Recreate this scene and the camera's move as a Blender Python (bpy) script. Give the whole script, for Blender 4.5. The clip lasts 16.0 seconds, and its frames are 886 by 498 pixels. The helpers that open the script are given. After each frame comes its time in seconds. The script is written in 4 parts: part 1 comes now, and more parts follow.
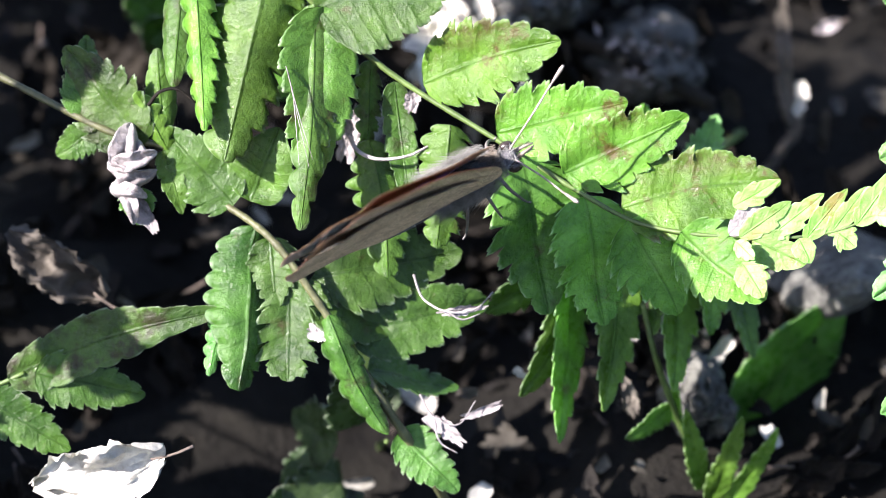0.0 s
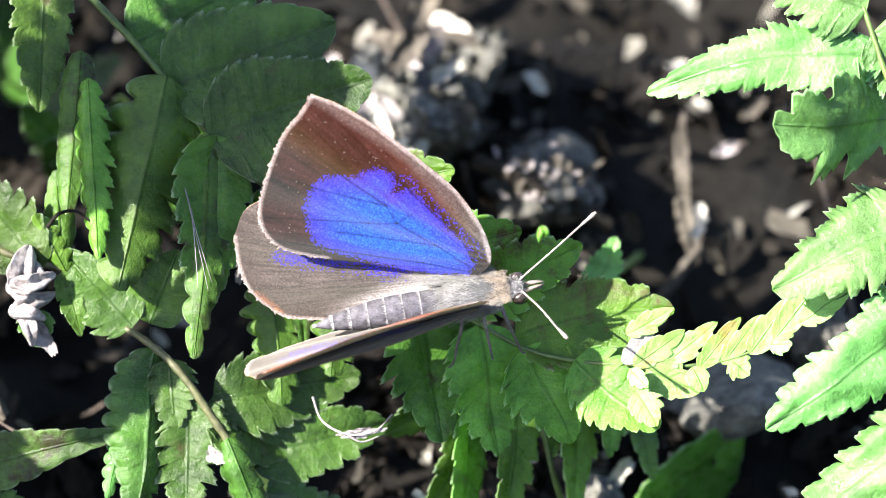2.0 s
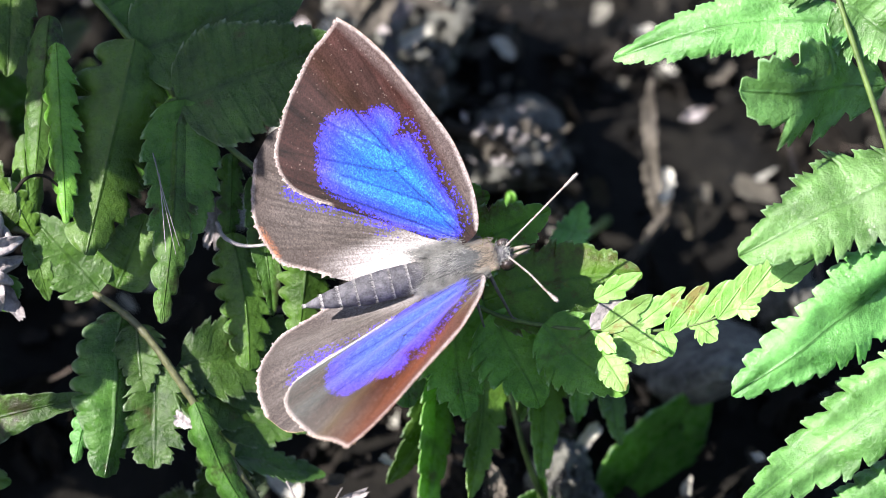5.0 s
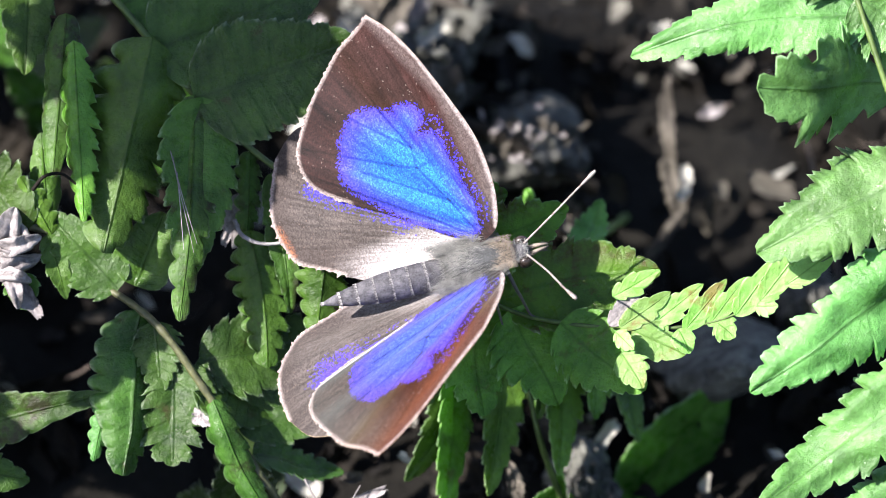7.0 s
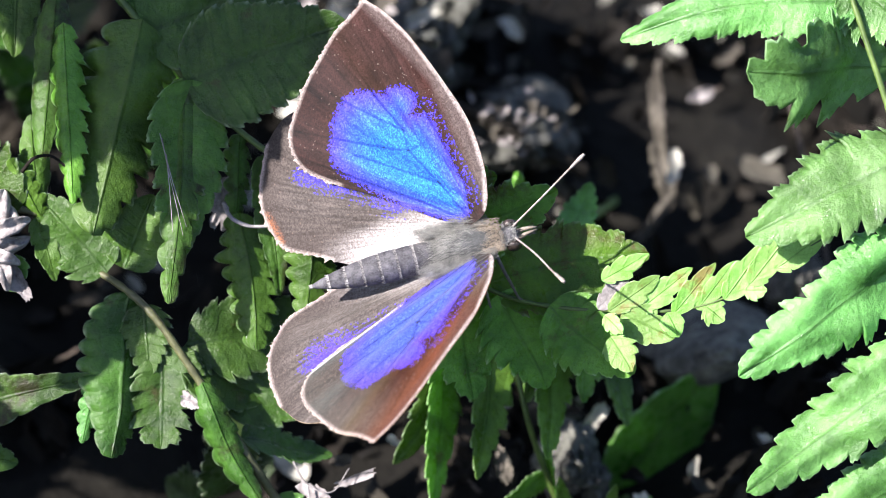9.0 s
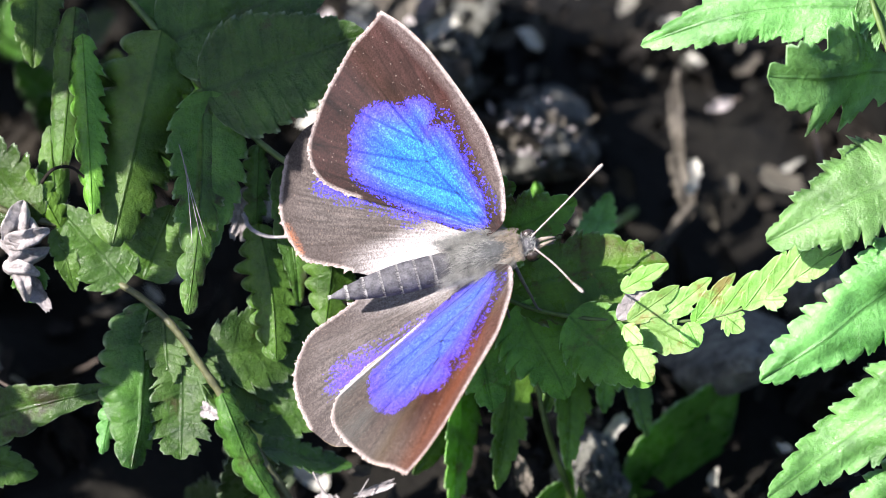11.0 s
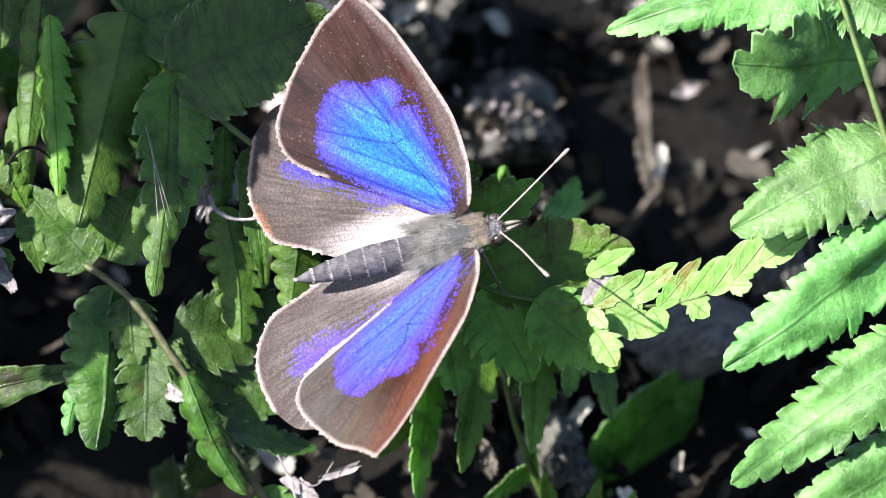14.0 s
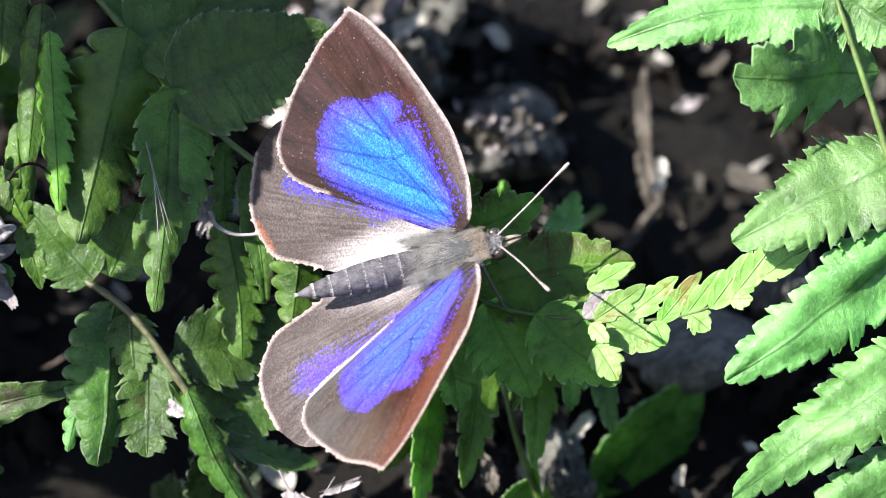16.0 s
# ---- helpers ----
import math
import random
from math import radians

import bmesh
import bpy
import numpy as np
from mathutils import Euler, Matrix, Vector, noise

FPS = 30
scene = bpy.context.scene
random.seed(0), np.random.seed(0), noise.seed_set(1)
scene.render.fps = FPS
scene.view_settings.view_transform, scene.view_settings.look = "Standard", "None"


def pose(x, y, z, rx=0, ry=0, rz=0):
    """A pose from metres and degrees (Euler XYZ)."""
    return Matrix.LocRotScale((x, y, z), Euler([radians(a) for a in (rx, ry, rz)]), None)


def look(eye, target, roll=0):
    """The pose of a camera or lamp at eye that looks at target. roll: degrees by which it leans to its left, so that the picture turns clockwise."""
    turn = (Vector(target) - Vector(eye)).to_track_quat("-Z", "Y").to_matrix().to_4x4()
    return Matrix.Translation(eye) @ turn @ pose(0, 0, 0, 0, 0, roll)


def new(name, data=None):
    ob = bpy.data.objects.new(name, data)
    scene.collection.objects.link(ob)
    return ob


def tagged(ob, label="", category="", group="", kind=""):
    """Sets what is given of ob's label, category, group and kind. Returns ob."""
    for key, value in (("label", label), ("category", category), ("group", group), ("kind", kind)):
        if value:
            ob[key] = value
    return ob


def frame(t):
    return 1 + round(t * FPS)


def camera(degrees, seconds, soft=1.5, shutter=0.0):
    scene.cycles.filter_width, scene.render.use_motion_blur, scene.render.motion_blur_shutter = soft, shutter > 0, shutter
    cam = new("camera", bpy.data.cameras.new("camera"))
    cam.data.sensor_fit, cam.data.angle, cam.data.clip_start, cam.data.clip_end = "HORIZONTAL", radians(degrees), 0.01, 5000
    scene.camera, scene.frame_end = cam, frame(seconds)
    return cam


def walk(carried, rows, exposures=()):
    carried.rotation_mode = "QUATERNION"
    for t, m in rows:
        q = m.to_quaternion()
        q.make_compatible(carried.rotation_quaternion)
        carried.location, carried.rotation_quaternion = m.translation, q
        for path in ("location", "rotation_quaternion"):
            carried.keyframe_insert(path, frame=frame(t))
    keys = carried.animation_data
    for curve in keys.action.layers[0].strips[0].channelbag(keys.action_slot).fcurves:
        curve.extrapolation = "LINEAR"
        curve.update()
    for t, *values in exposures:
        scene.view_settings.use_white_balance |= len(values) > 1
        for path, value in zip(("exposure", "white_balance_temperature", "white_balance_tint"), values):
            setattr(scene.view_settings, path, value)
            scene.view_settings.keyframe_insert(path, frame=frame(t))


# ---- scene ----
# ---- the view's own axes: x right, y up the picture, z towards the lens; unit U is the picture's grain at the butterfly ----
U = 4.1454e-5
REACH = 0.37148
CENTRE = Vector((0.0, 0.0, 0.042))
TILT = 50.0
AXES = pose(0, 0, 0, TILT)
PLANE = Matrix.Translation(CENTRE) @ AXES
EYE = PLANE @ pose(0, 0, REACH)

cam = camera(10, 16.0, soft=0.65)
cam.data.dof.use_dof = True
cam.data.dof.focus_distance = REACH + 0.003
cam.data.dof.aperture_fstop = 38.0


def pan(dx, dy, lean):
    """The lens turned so that the picture slides by dx, dy grains and turns clockwise by lean degrees."""
    return EYE @ pose(0, 0, 0, math.degrees(math.atan(dy * U / REACH)), math.degrees(math.atan(dx * U / REACH)), 0) @ pose(0, 0, 0, 0, 0, lean)


walk(cam, [(t, pan(dx, dy, lean)) for t, dx, dy, lean in (
    (0, 213, -149, -0.4), (0.5, 132, -109, -0.4), (1, 102, -20, -0.4), (1.5, 70, 38, -0.4), (2, 33, 66, -0.4), (2.5, 0, 62, -0.4), (3, -6, 37, -0.4),
    (3.2, 2, 26, -0.4), (4.2, -18, 6, -0.35), (5.3, -30, 3, -0.35), (5.5, -35, 14, -0.35), (6, -27, 19, -0.3), (6.5, -16, 8, -0.35), (7, 8, -1, -0.45),
    (7.5, 27, -19, -0.5), (8, 23, -21, -0.5), (8.5, -6, -28, -0.3), (9, -11, -31, -0.3), (9.2, 4, -20, -0.3), (10.2, 18, -14, -0.35), (11.3, 24, -10, -0.4),
    (11.5, 1, 5, -0.05), (12, -14, 3, -0.25), (12.5, 0, 0, 0), (13, 14, -22, -0.35), (13.5, 1, -23, 0.1), (14, -37, -42, -0.05), (14.5, -87, -47, -0.1),
    (15, -73, -45, -0.05), (15.5, -59, -44, -0.1), (16, -36, -16, -0.25))],
    exposures=[(0, 2.1, 6250, 27), (1, 2.05, 6300, 25), (2, 2.33, 6500, 20), (3.2, 2.08, 6450, 20), (5.3, 1.64, 6300, 22), (16, 1.64, 6300, 22)])

# ---- light: low sun from the left front, clear sky ----
to_sun = (AXES.to_3x3() @ Vector((-0.67, 0.31, 0.66))).normalized()
elevation = math.asin(to_sun.z)
world = bpy.data.worlds.new("sky")
scene.world = world
world.use_nodes = True
sky = world.node_tree.nodes.new("ShaderNodeTexSky")
sky.sky_type, sky.sun_disc = "NISHITA", False
sky.sun_elevation, sky.sun_rotation = elevation, math.atan2(to_sun.x, to_sun.y)
world.node_tree.links.new(sky.outputs[0], world.node_tree.nodes["Background"].inputs[0])
world.node_tree.nodes["Background"].inputs[1].default_value = 0.075
sun = new("sun", bpy.data.lights.new("sun", "SUN"))
sun.data.energy, sun.data.angle, sun.data.color = 5.0, radians(0.6), (1.0, 0.95, 0.87)
sun.matrix_world = look(to_sun * 5, (0, 0, 0))


# ---- materials ----
class Nodes:
    """A small hand to write node trees with."""

    def __init__(self, name):
        self.mat = bpy.data.materials.new(name)
        self.mat.use_nodes = True
        self.tree = self.mat.node_tree
        self.bsdf = self.tree.nodes["Principled BSDF"]
        self.out = self.tree.nodes["Material Output"]

    def add(self, kind, **values):
        node = self.tree.nodes.new(kind)
        for key, value in values.items():
            node.inputs[key].default_value = value
        return node

    def join(self, a, b):
        self.tree.links.new(a, b)

    def place(self):
        return self.add("ShaderNodeTexCoord").outputs["Object"]

    def noise(self, scale, detail=4.0, rough=0.6, where=None):
        node = self.add("ShaderNodeTexNoise", Scale=scale, Detail=detail, Roughness=rough)
        self.join(where or self.place(), node.inputs["Vector"])
        return node.outputs["Fac"]

    def ramp(self, fac, *stops):
        node = self.tree.nodes.new("ShaderNodeValToRGB")
        while len(node.color_ramp.elements) < len(stops):
            node.color_ramp.elements.new(0.5)
        for element, (at, colour) in zip(node.color_ramp.elements, stops):
            element.position = at
            element.color = (*colour, 1) if len(colour) == 3 else colour
        self.join(fac, node.inputs[0])
        return node.outputs[0]

    def mix(self, fac, a, b, blend="MIX"):
        node = self.tree.nodes.new("ShaderNodeMix")
        node.data_type, node.blend_type = "RGBA", blend
        for value, socket in ((fac, node.inputs["Factor"]), (a, node.inputs["A"]), (b, node.inputs["B"])):
            if isinstance(value, bpy.types.NodeSocket):
                self.join(value, socket)
            elif isinstance(value, (int, float)):
                socket.default_value = value
            else:
                socket.default_value = (*value, 1)
        return node.outputs["Result"]

    def math(self, op, a, b=0.0):
        node = self.tree.nodes.new("ShaderNodeMath")
        node.operation = op
        for value, socket in ((a, node.inputs[0]), (b, node.inputs[1])):
            if isinstance(value, bpy.types.NodeSocket):
                self.join(value, socket)
            else:
                socket.default_value = value
        return node.outputs[0]

    def bump(self, height, strength, distance):
        node = self.add("ShaderNodeBump", Strength=strength, Distance=distance)
        self.join(height, node.inputs["Height"])
        self.join(node.outputs[0], self.bsdf.inputs["Normal"])
        return node.outputs[0]

    def colour(self, socket):
        self.join(socket, self.bsdf.inputs["Base Color"])

    def thin(self, colour, share, normal=None):
        """Lets light through a leaf or wing."""
        glow = self.tree.nodes.new("ShaderNodeBsdfTranslucent")
        self.join(colour, glow.inputs["Color"])
        if normal:
            self.join(normal, glow.inputs["Normal"])
        both = self.add("ShaderNodeMixShader", Fac=share)
        self.join(self.bsdf.outputs[0], both.inputs[1])
        self.join(glow.outputs[0], both.inputs[2])
        self.join(both.outputs[0], self.out.inputs["Surface"])


def leaf_material(name, deep, fresh, spot, spots=0.66, share=0.36, rough=0.27, spec=0.4, scorch=0.0):
    """A fern's green blade: veins by its own length and breadth, mottling, brown spots."""
    n = Nodes(name)
    uv = n.add("ShaderNodeUVMap")
    split = n.add("ShaderNodeSeparateXYZ")
    n.join(uv.outputs[0], split.inputs[0])
    along, across = split.outputs[0], n.math("ABSOLUTE", split.outputs[1])
    wave = n.math("FRACT", n.math("SUBTRACT", along, n.math("MULTIPLY", across, 0.8)))
    vein = n.ramp(n.math("ABSOLUTE", n.math("SUBTRACT", wave, 0.5)), (0.0, (1, 1, 1)), (0.14, (0, 0, 0)))
    rib = n.ramp(across, (0.0, (1, 1, 1)), (0.09, (0, 0, 0)))
    lines = n.math("MAXIMUM", n.math("MULTIPLY", vein, 0.10), n.math("MULTIPLY", rib, 0.4))
    info = n.tree.nodes.new("ShaderNodeObjectInfo")
    broad = n.noise(230, 5, 0.65)
    base = n.ramp(broad, (0.36, deep), (0.50, tuple(0.5 * (a + c) for a, c in zip(deep, fresh))), (0.66, fresh))
    tone = n.add("ShaderNodeHueSaturation", Saturation=1.0)
    n.join(n.math("ADD", n.math("MULTIPLY", info.outputs["Random"], 0.6), 0.7), tone.inputs["Value"])
    n.join(n.math("ADD", n.math("MULTIPLY", info.outputs["Random"], 0.022), 0.482), tone.inputs["Hue"])
    n.join(base, tone.inputs["Color"])
    veined = n.mix(lines, tone.outputs[0], tuple(c * 0.5 for c in deep))
    spotted = n.mix(n.math("MULTIPLY", n.ramp(n.noise(300, 6, 0.7), (spots - 0.06, (0, 0, 0)), (spots + 0.04, (1, 1, 1))), 0.85), veined, spot)
    if scorch:
        margin = n.ramp(split.outputs[1], (0.15, (0, 0, 0)), (0.75, (1, 1, 1)))
        burnt = n.math("MULTIPLY", margin, n.ramp(n.noise(210, 5, 0.7), (0.45, (0, 0, 0)), (0.58, (1, 1, 1))))
        spotted = n.mix(n.math("MULTIPLY", burnt, scorch), spotted, tuple(c * 0.75 for c in spot))
    # Paler along the margin, most at the tooth points.
    rim = n.ramp(across, (0.93, (0, 0, 0)), (1.0, (1, 1, 1)))
    point = n.ramp(n.math("FRACT", along), (0.5, (0, 0, 0)), (0.78, (1, 1, 1)), (0.95, (0, 0, 0)))
    pale_rim = n.math("MULTIPLY", rim, n.math("ADD", n.math("MULTIPLY", point, 0.55), 0.14))
    spotted = n.mix(pale_rim, spotted, tuple(min(1.0, 0.36 + 0.9 * c) for c in fresh))
    fine = n.noise(2300, 5, 0.75)
    final = n.mix(0.34, spotted, n.ramp(fine, (0.3, (0.4, 0.4, 0.4)), (0.68, (1.1, 1.1, 1.1))), "MULTIPLY")
    n.colour(final)
    n.join(n.ramp(n.noise(900, 4), (0.35, (rough - 0.12,) * 3), (0.65, (rough + 0.2,) * 3)), n.bsdf.inputs["Roughness"])
    n.bsdf.inputs["Specular IOR Level"].default_value = spec
    height = n.math("ADD", n.math("SUBTRACT", n.math("MULTIPLY", fine, 0.5), lines), n.math("MULTIPLY", n.noise(800, 4, 0.7), 0.9))
    glow = n.mix(1.0, final, (1.5, 1.35, 0.55), "MULTIPLY")
    n.thin(glow, share, n.bump(height, 0.8, 0.00026))
    return n.mat


def plain_material(name, dark, light, scale, rough=0.75, relief=0.0004, fine=5.0, share=0.0, spec=0.5):
    """Two tones at two scales with fine relief."""
    n = Nodes(name)
    big, small = n.noise(scale, 4), n.noise(scale * fine, 5, 0.7)
    info = n.tree.nodes.new("ShaderNodeObjectInfo")
    both = n.math("ADD", n.math("MULTIPLY", big, 0.55), n.math("MULTIPLY", small, 0.45))
    tone = n.add("ShaderNodeHueSaturation")
    n.join(n.ramp(both, (0.36, dark), (0.64, light)), tone.inputs["Color"])
    n.join(n.math("ADD", n.math("MULTIPLY", info.outputs["Random"], 0.5), 0.75), tone.inputs["Value"])
    n.colour(tone.outputs[0])
    n.bsdf.inputs["Roughness"].default_value = rough
    n.bsdf.inputs["Specular IOR Level"].default_value = spec
    normal = n.bump(both, 0.7, relief)
    if share:
        n.thin(tone.outputs[0], share, normal)
    return n.mat


def wing_material(name, rough, share, sheen, through_light):
    """Scaled wing skin: two layers of pigment in the mesh's own colours, sorted scale by scale; single pale scales on top."""
    n = Nodes(name)
    tint, blue = (n.tree.nodes.new("ShaderNodeVertexColor") for _ in range(2))
    tint.layer_name, blue.layer_name = "tint", "blue"
    cells = n.add("ShaderNodeTexVoronoi", Scale=10500.0, Randomness=1.0)
    n.join(n.place(), cells.inputs["Vector"])
    split = n.tree.nodes.new("ShaderNodeSeparateColor")
    n.join(cells.outputs["Color"], split.inputs[0])
    first, second, third = split.outputs
    chosen = n.math("GREATER_THAN", n.math("ADD", blue.outputs["Alpha"], n.math("MULTIPLY", n.math("SUBTRACT", first, 0.5), 0.42)), 0.5)
    dull = n.mix(1.0, tint.outputs[0], n.ramp(second, (0.0, (0.55, 0.55, 0.55)), (1.0, (1.4, 1.4, 1.4))), "MULTIPLY")
    bright = n.mix(1.0, blue.outputs[0], n.ramp(second, (0.0, (0.5, 0.5, 0.55)), (0.7, (1.0, 1.0, 1.0)), (1.0, (1.8, 1.6, 1.3))), "MULTIPLY")
    worn = n.math("MULTIPLY", n.math("GREATER_THAN", third, 0.993), n.math("SUBTRACT", 1.0, chosen))
    final = n.mix(worn, n.mix(chosen, dull, bright), (0.115, 0.085, 0.07))
    n.colour(final)
    n.bsdf.inputs["Roughness"].default_value = rough
    n.join(n.math("MULTIPLY", n.ramp(tint.outputs["Alpha"], (0.0, (1, 1, 1)), (0.3, (0.95, 0.95, 0.95)), (0.5, (0.75, 0.75, 0.75))), sheen), n.bsdf.inputs["Sheen Weight"])
    n.bsdf.inputs["Sheen Roughness"].default_value = 0.5
    n.join(n.ramp(tint.outputs["Alpha"], (0.0, (0.62, 0.82, 0.74)), (0.28, (0.86, 0.86, 0.70)), (0.5, (0.92, 0.66, 0.26)), (0.72, (1.0, 0.36, 0.10)), (1.0, (1.0, 0.24, 0.08))), n.bsdf.inputs["Sheen Tint"])
    n.bsdf.inputs["Specular IOR Level"].default_value = 0.08
    n.join(n.math("MULTIPLY", chosen, 0.55), n.bsdf.inputs["Metallic"])
    glow = n.mix(1.0, tint.outputs[0], through_light, "MULTIPLY")
    n.thin(glow, share, n.bump(second, 0.35, 0.00004))
    return n.mat


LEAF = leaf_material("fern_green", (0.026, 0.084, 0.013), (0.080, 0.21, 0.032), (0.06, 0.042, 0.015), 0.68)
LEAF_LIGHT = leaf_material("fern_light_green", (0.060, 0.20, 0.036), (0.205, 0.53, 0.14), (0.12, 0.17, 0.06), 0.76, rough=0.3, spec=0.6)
# Lighter copy of the fern green, sunlight put into the colour.
LEAF_LIT = leaf_material("fern_lit_copy_green", (0.066, 0.205, 0.020), (0.18, 0.43, 0.058), (0.10, 0.07, 0.022), 0.66)
LEAF_MID = leaf_material("fern_mid_green", (0.036, 0.115, 0.014), (0.11, 0.28, 0.040), (0.06, 0.05, 0.018), 0.68)
# Sunlit copy for the perch's upper pinnae, brightness in the colour; brown spots are real.
LEAF_SUN = leaf_material("fern_sun_painted_green", (0.058, 0.205, 0.013), (0.14, 0.39, 0.036), (0.09, 0.05, 0.014), 0.62, rough=0.32, scorch=0.85)
LEAF_TIP = leaf_material("fern_tip_yellow_green", (0.17, 0.43, 0.07), (0.36, 0.70, 0.21), (0.24, 0.16, 0.045), 0.62, rough=0.36, spec=0.45)
# Darker copy of the fern green: deep shade put into the colour.
LEAF_BACK = leaf_material("fern_shaded_copy_green", (0.030, 0.070, 0.020), (0.068, 0.135, 0.040), (0.05, 0.06, 0.02), 0.75)
LEAF_WORN = leaf_material("fern_worn_green", (0.030, 0.090, 0.013), (0.092, 0.235, 0.036), (0.030, 0.024, 0.010), 0.60, scorch=0.7)
STALK_OLD = plain_material("weathered_fern_stalk", (0.03, 0.034, 0.016), (0.13, 0.14, 0.055), 350, 0.5, 0.0003, share=0.05)
STALK = plain_material("fern_stalk", (0.04, 0.075, 0.016), (0.12, 0.20, 0.042), 400, 0.5, 0.0001, share=0.1)
DRY = plain_material("dry_leaf", (0.023, 0.020, 0.014), (0.128, 0.116, 0.086), 160, 0.8, 0.0006, share=0.15)
# Very pale leaf: the brightness of sun flecks is put into its colour.
PALE = plain_material("sun_pale_leaf", (0.38, 0.37, 0.30), (0.77, 0.77, 0.66), 260, 0.7, 0.0005, share=0.12)
CURL = plain_material("withered_curl", (0.13, 0.118, 0.11), (0.44, 0.415, 0.395), 500, 0.75, 0.0006, share=0.1)
# Brown leaves and soil: the shade under the foliage is put into their colour.
BROWN = plain_material("shade_darkened_leaf", (0.0046, 0.0041, 0.0029), (0.0185, 0.0160, 0.0108), 120, 0.8, 0.001, share=0.05, spec=0.15)
SOIL = plain_material("shade_darkened_mould", (0.0023, 0.0022, 0.0016), (0.0105, 0.0101, 0.0072), 90, 0.95, 0.003, spec=0.15)
STONE = plain_material("grey_stone", (0.012, 0.0126, 0.0105), (0.15, 0.156, 0.126), 240, 0.85, 0.002, fine=4.0)
BARK = plain_material("twig_bark", (0.03, 0.024, 0.018), (0.13, 0.105, 0.08), 220, 0.85, 0.0006)


def mulch_material():
    """Bits of dead leaf, each of its own tone, from brown darkened for shade to bleached grey."""
    n = Nodes("leaf_mulch")
    bit = n.tree.nodes.new("ShaderNodeNewGeometry").outputs["Random Per Island"]
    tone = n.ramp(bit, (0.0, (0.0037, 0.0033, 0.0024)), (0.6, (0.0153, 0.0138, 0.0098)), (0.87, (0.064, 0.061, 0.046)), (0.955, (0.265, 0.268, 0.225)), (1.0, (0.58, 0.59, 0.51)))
    grain = n.noise(900, 5, 0.7)
    n.colour(n.mix(0.7, tone, n.ramp(grain, (0.32, (0.35, 0.33, 0.31)), (0.66, (1.15, 1.15, 1.15))), "MULTIPLY"))
    n.bsdf.inputs["Roughness"].default_value = 0.8
    n.bsdf.inputs["Specular IOR Level"].default_value = 0.2
    n.bump(grain, 0.7, 0.0004)
    return n.mat


MULCH = mulch_material()
WING = wing_material("wing_scales_upper", 0.62, 0.10, 0.42, (3.4, 1.7, 1.1))
WING_UNDER = wing_material("wing_scales_under", 0.7, 0.07, 0.02, (1.3, 1.05, 0.8))
FUR = plain_material("grey_fur", (0.035, 0.038, 0.036), (0.11, 0.116, 0.112), 1500, 0.85, 0.0003, spec=0.15)
ABDOMEN = plain_material("abdomen_scales", (0.034, 0.034, 0.036), (0.135, 0.135, 0.14), 1700, 0.8, 0.0003, spec=0.2)
BAND = plain_material("white_ring_scales", (0.14, 0.14, 0.135), (0.38, 0.38, 0.365), 1800, 0.6, 0.0001)
COLLAR = plain_material("golden_hair", (0.075, 0.062, 0.045), (0.30, 0.26, 0.20), 1500, 0.6, 0.0001)
FUR_PALE = plain_material("pale_hair", (0.09, 0.095, 0.086), (0.33, 0.34, 0.31), 1500, 0.7, 0.0001)
EYE_DARK = plain_material("compound_eye", (0.014, 0.011, 0.009), (0.045, 0.034, 0.027), 3000, 0.25, 0.00005)
LEG = plain_material("leg_scales", (0.05, 0.045, 0.04), (0.20, 0.18, 0.16), 2500, 0.6, 0.00005)
FEELER = plain_material("feeler", (0.10, 0.07, 0.05), (0.42, 0.38, 0.34), 2500, 0.6, 0.00005)


# ---- building helpers ----
def part(name, bm, material, parent, label=""):
    """Links a bmesh as one mesh object under a thing or a part."""
    data = bpy.data.meshes.new(name)
    bm.to_mesh(data)
    bm.free()
    data.materials.append(material)
    for face in data.polygons:
        face.use_smooth = True
    ob = new(name, data)
    ob.parent = parent
    return tagged(ob, label)


def thing(name, place, label, category, group="", kind=""):
    """An Empty that carries a thing's parts, its axes along the view's."""
    ob = new(name)
    ob.empty_display_size = 0.005
    ob.matrix_world = place
    return tagged(ob, label, category, group, kind)


def at(u, v, d=0.0):
    """A point by its picture place at the middle of the clip and its height d over the butterfly's plane, in the view's axes."""
    return Vector(((u - 784) * U, (441 - v) * U, d * U))


def spline(points, count):
    """A smooth line through a few points (Catmull-Rom)."""
    p = [Vector(q) for q in points]
    p = [p[0] * 2 - p[1], *p, p[-1] * 2 - p[-2]]
    out = []
    spans = len(p) - 3
    for k in range(count):
        x = k / (count - 1) * spans
        i = min(int(x), spans - 1)
        t = x - i
        a, b, c, e = p[i:i + 4]
        out.append(0.5 * (2 * b + (c - a) * t + (2 * a - 5 * b + 4 * c - e) * t * t + (3 * b - a - 3 * c + e) * t ** 3))
    return out


def tube(bm, line, radii, sides=7):
    """A round rod along a line."""
    rings, up = [], Vector((0.13, 0.21, 0.97))
    for k, p in enumerate(line):
        way = (line[min(k + 1, len(line) - 1)] - line[max(k - 1, 0)]).normalized()
        x = way.cross(up).normalized()
        y = way.cross(x)
        r = radii[0] + (radii[-1] - radii[0]) * k / (len(line) - 1) if len(radii) == 2 else radii[k]
        rings.append([bm.verts.new(p + r * (x * math.cos(a) + y * math.sin(a))) for a in (math.tau * s / sides for s in range(sides))])
    for a, b in zip(rings, rings[1:]):
        for s in range(sides):
            bm.faces.new((a[s], a[(s + 1) % sides], b[(s + 1) % sides], b[s]))
    bm.faces.new(rings[0][::-1])
    bm.faces.new(rings[-1])


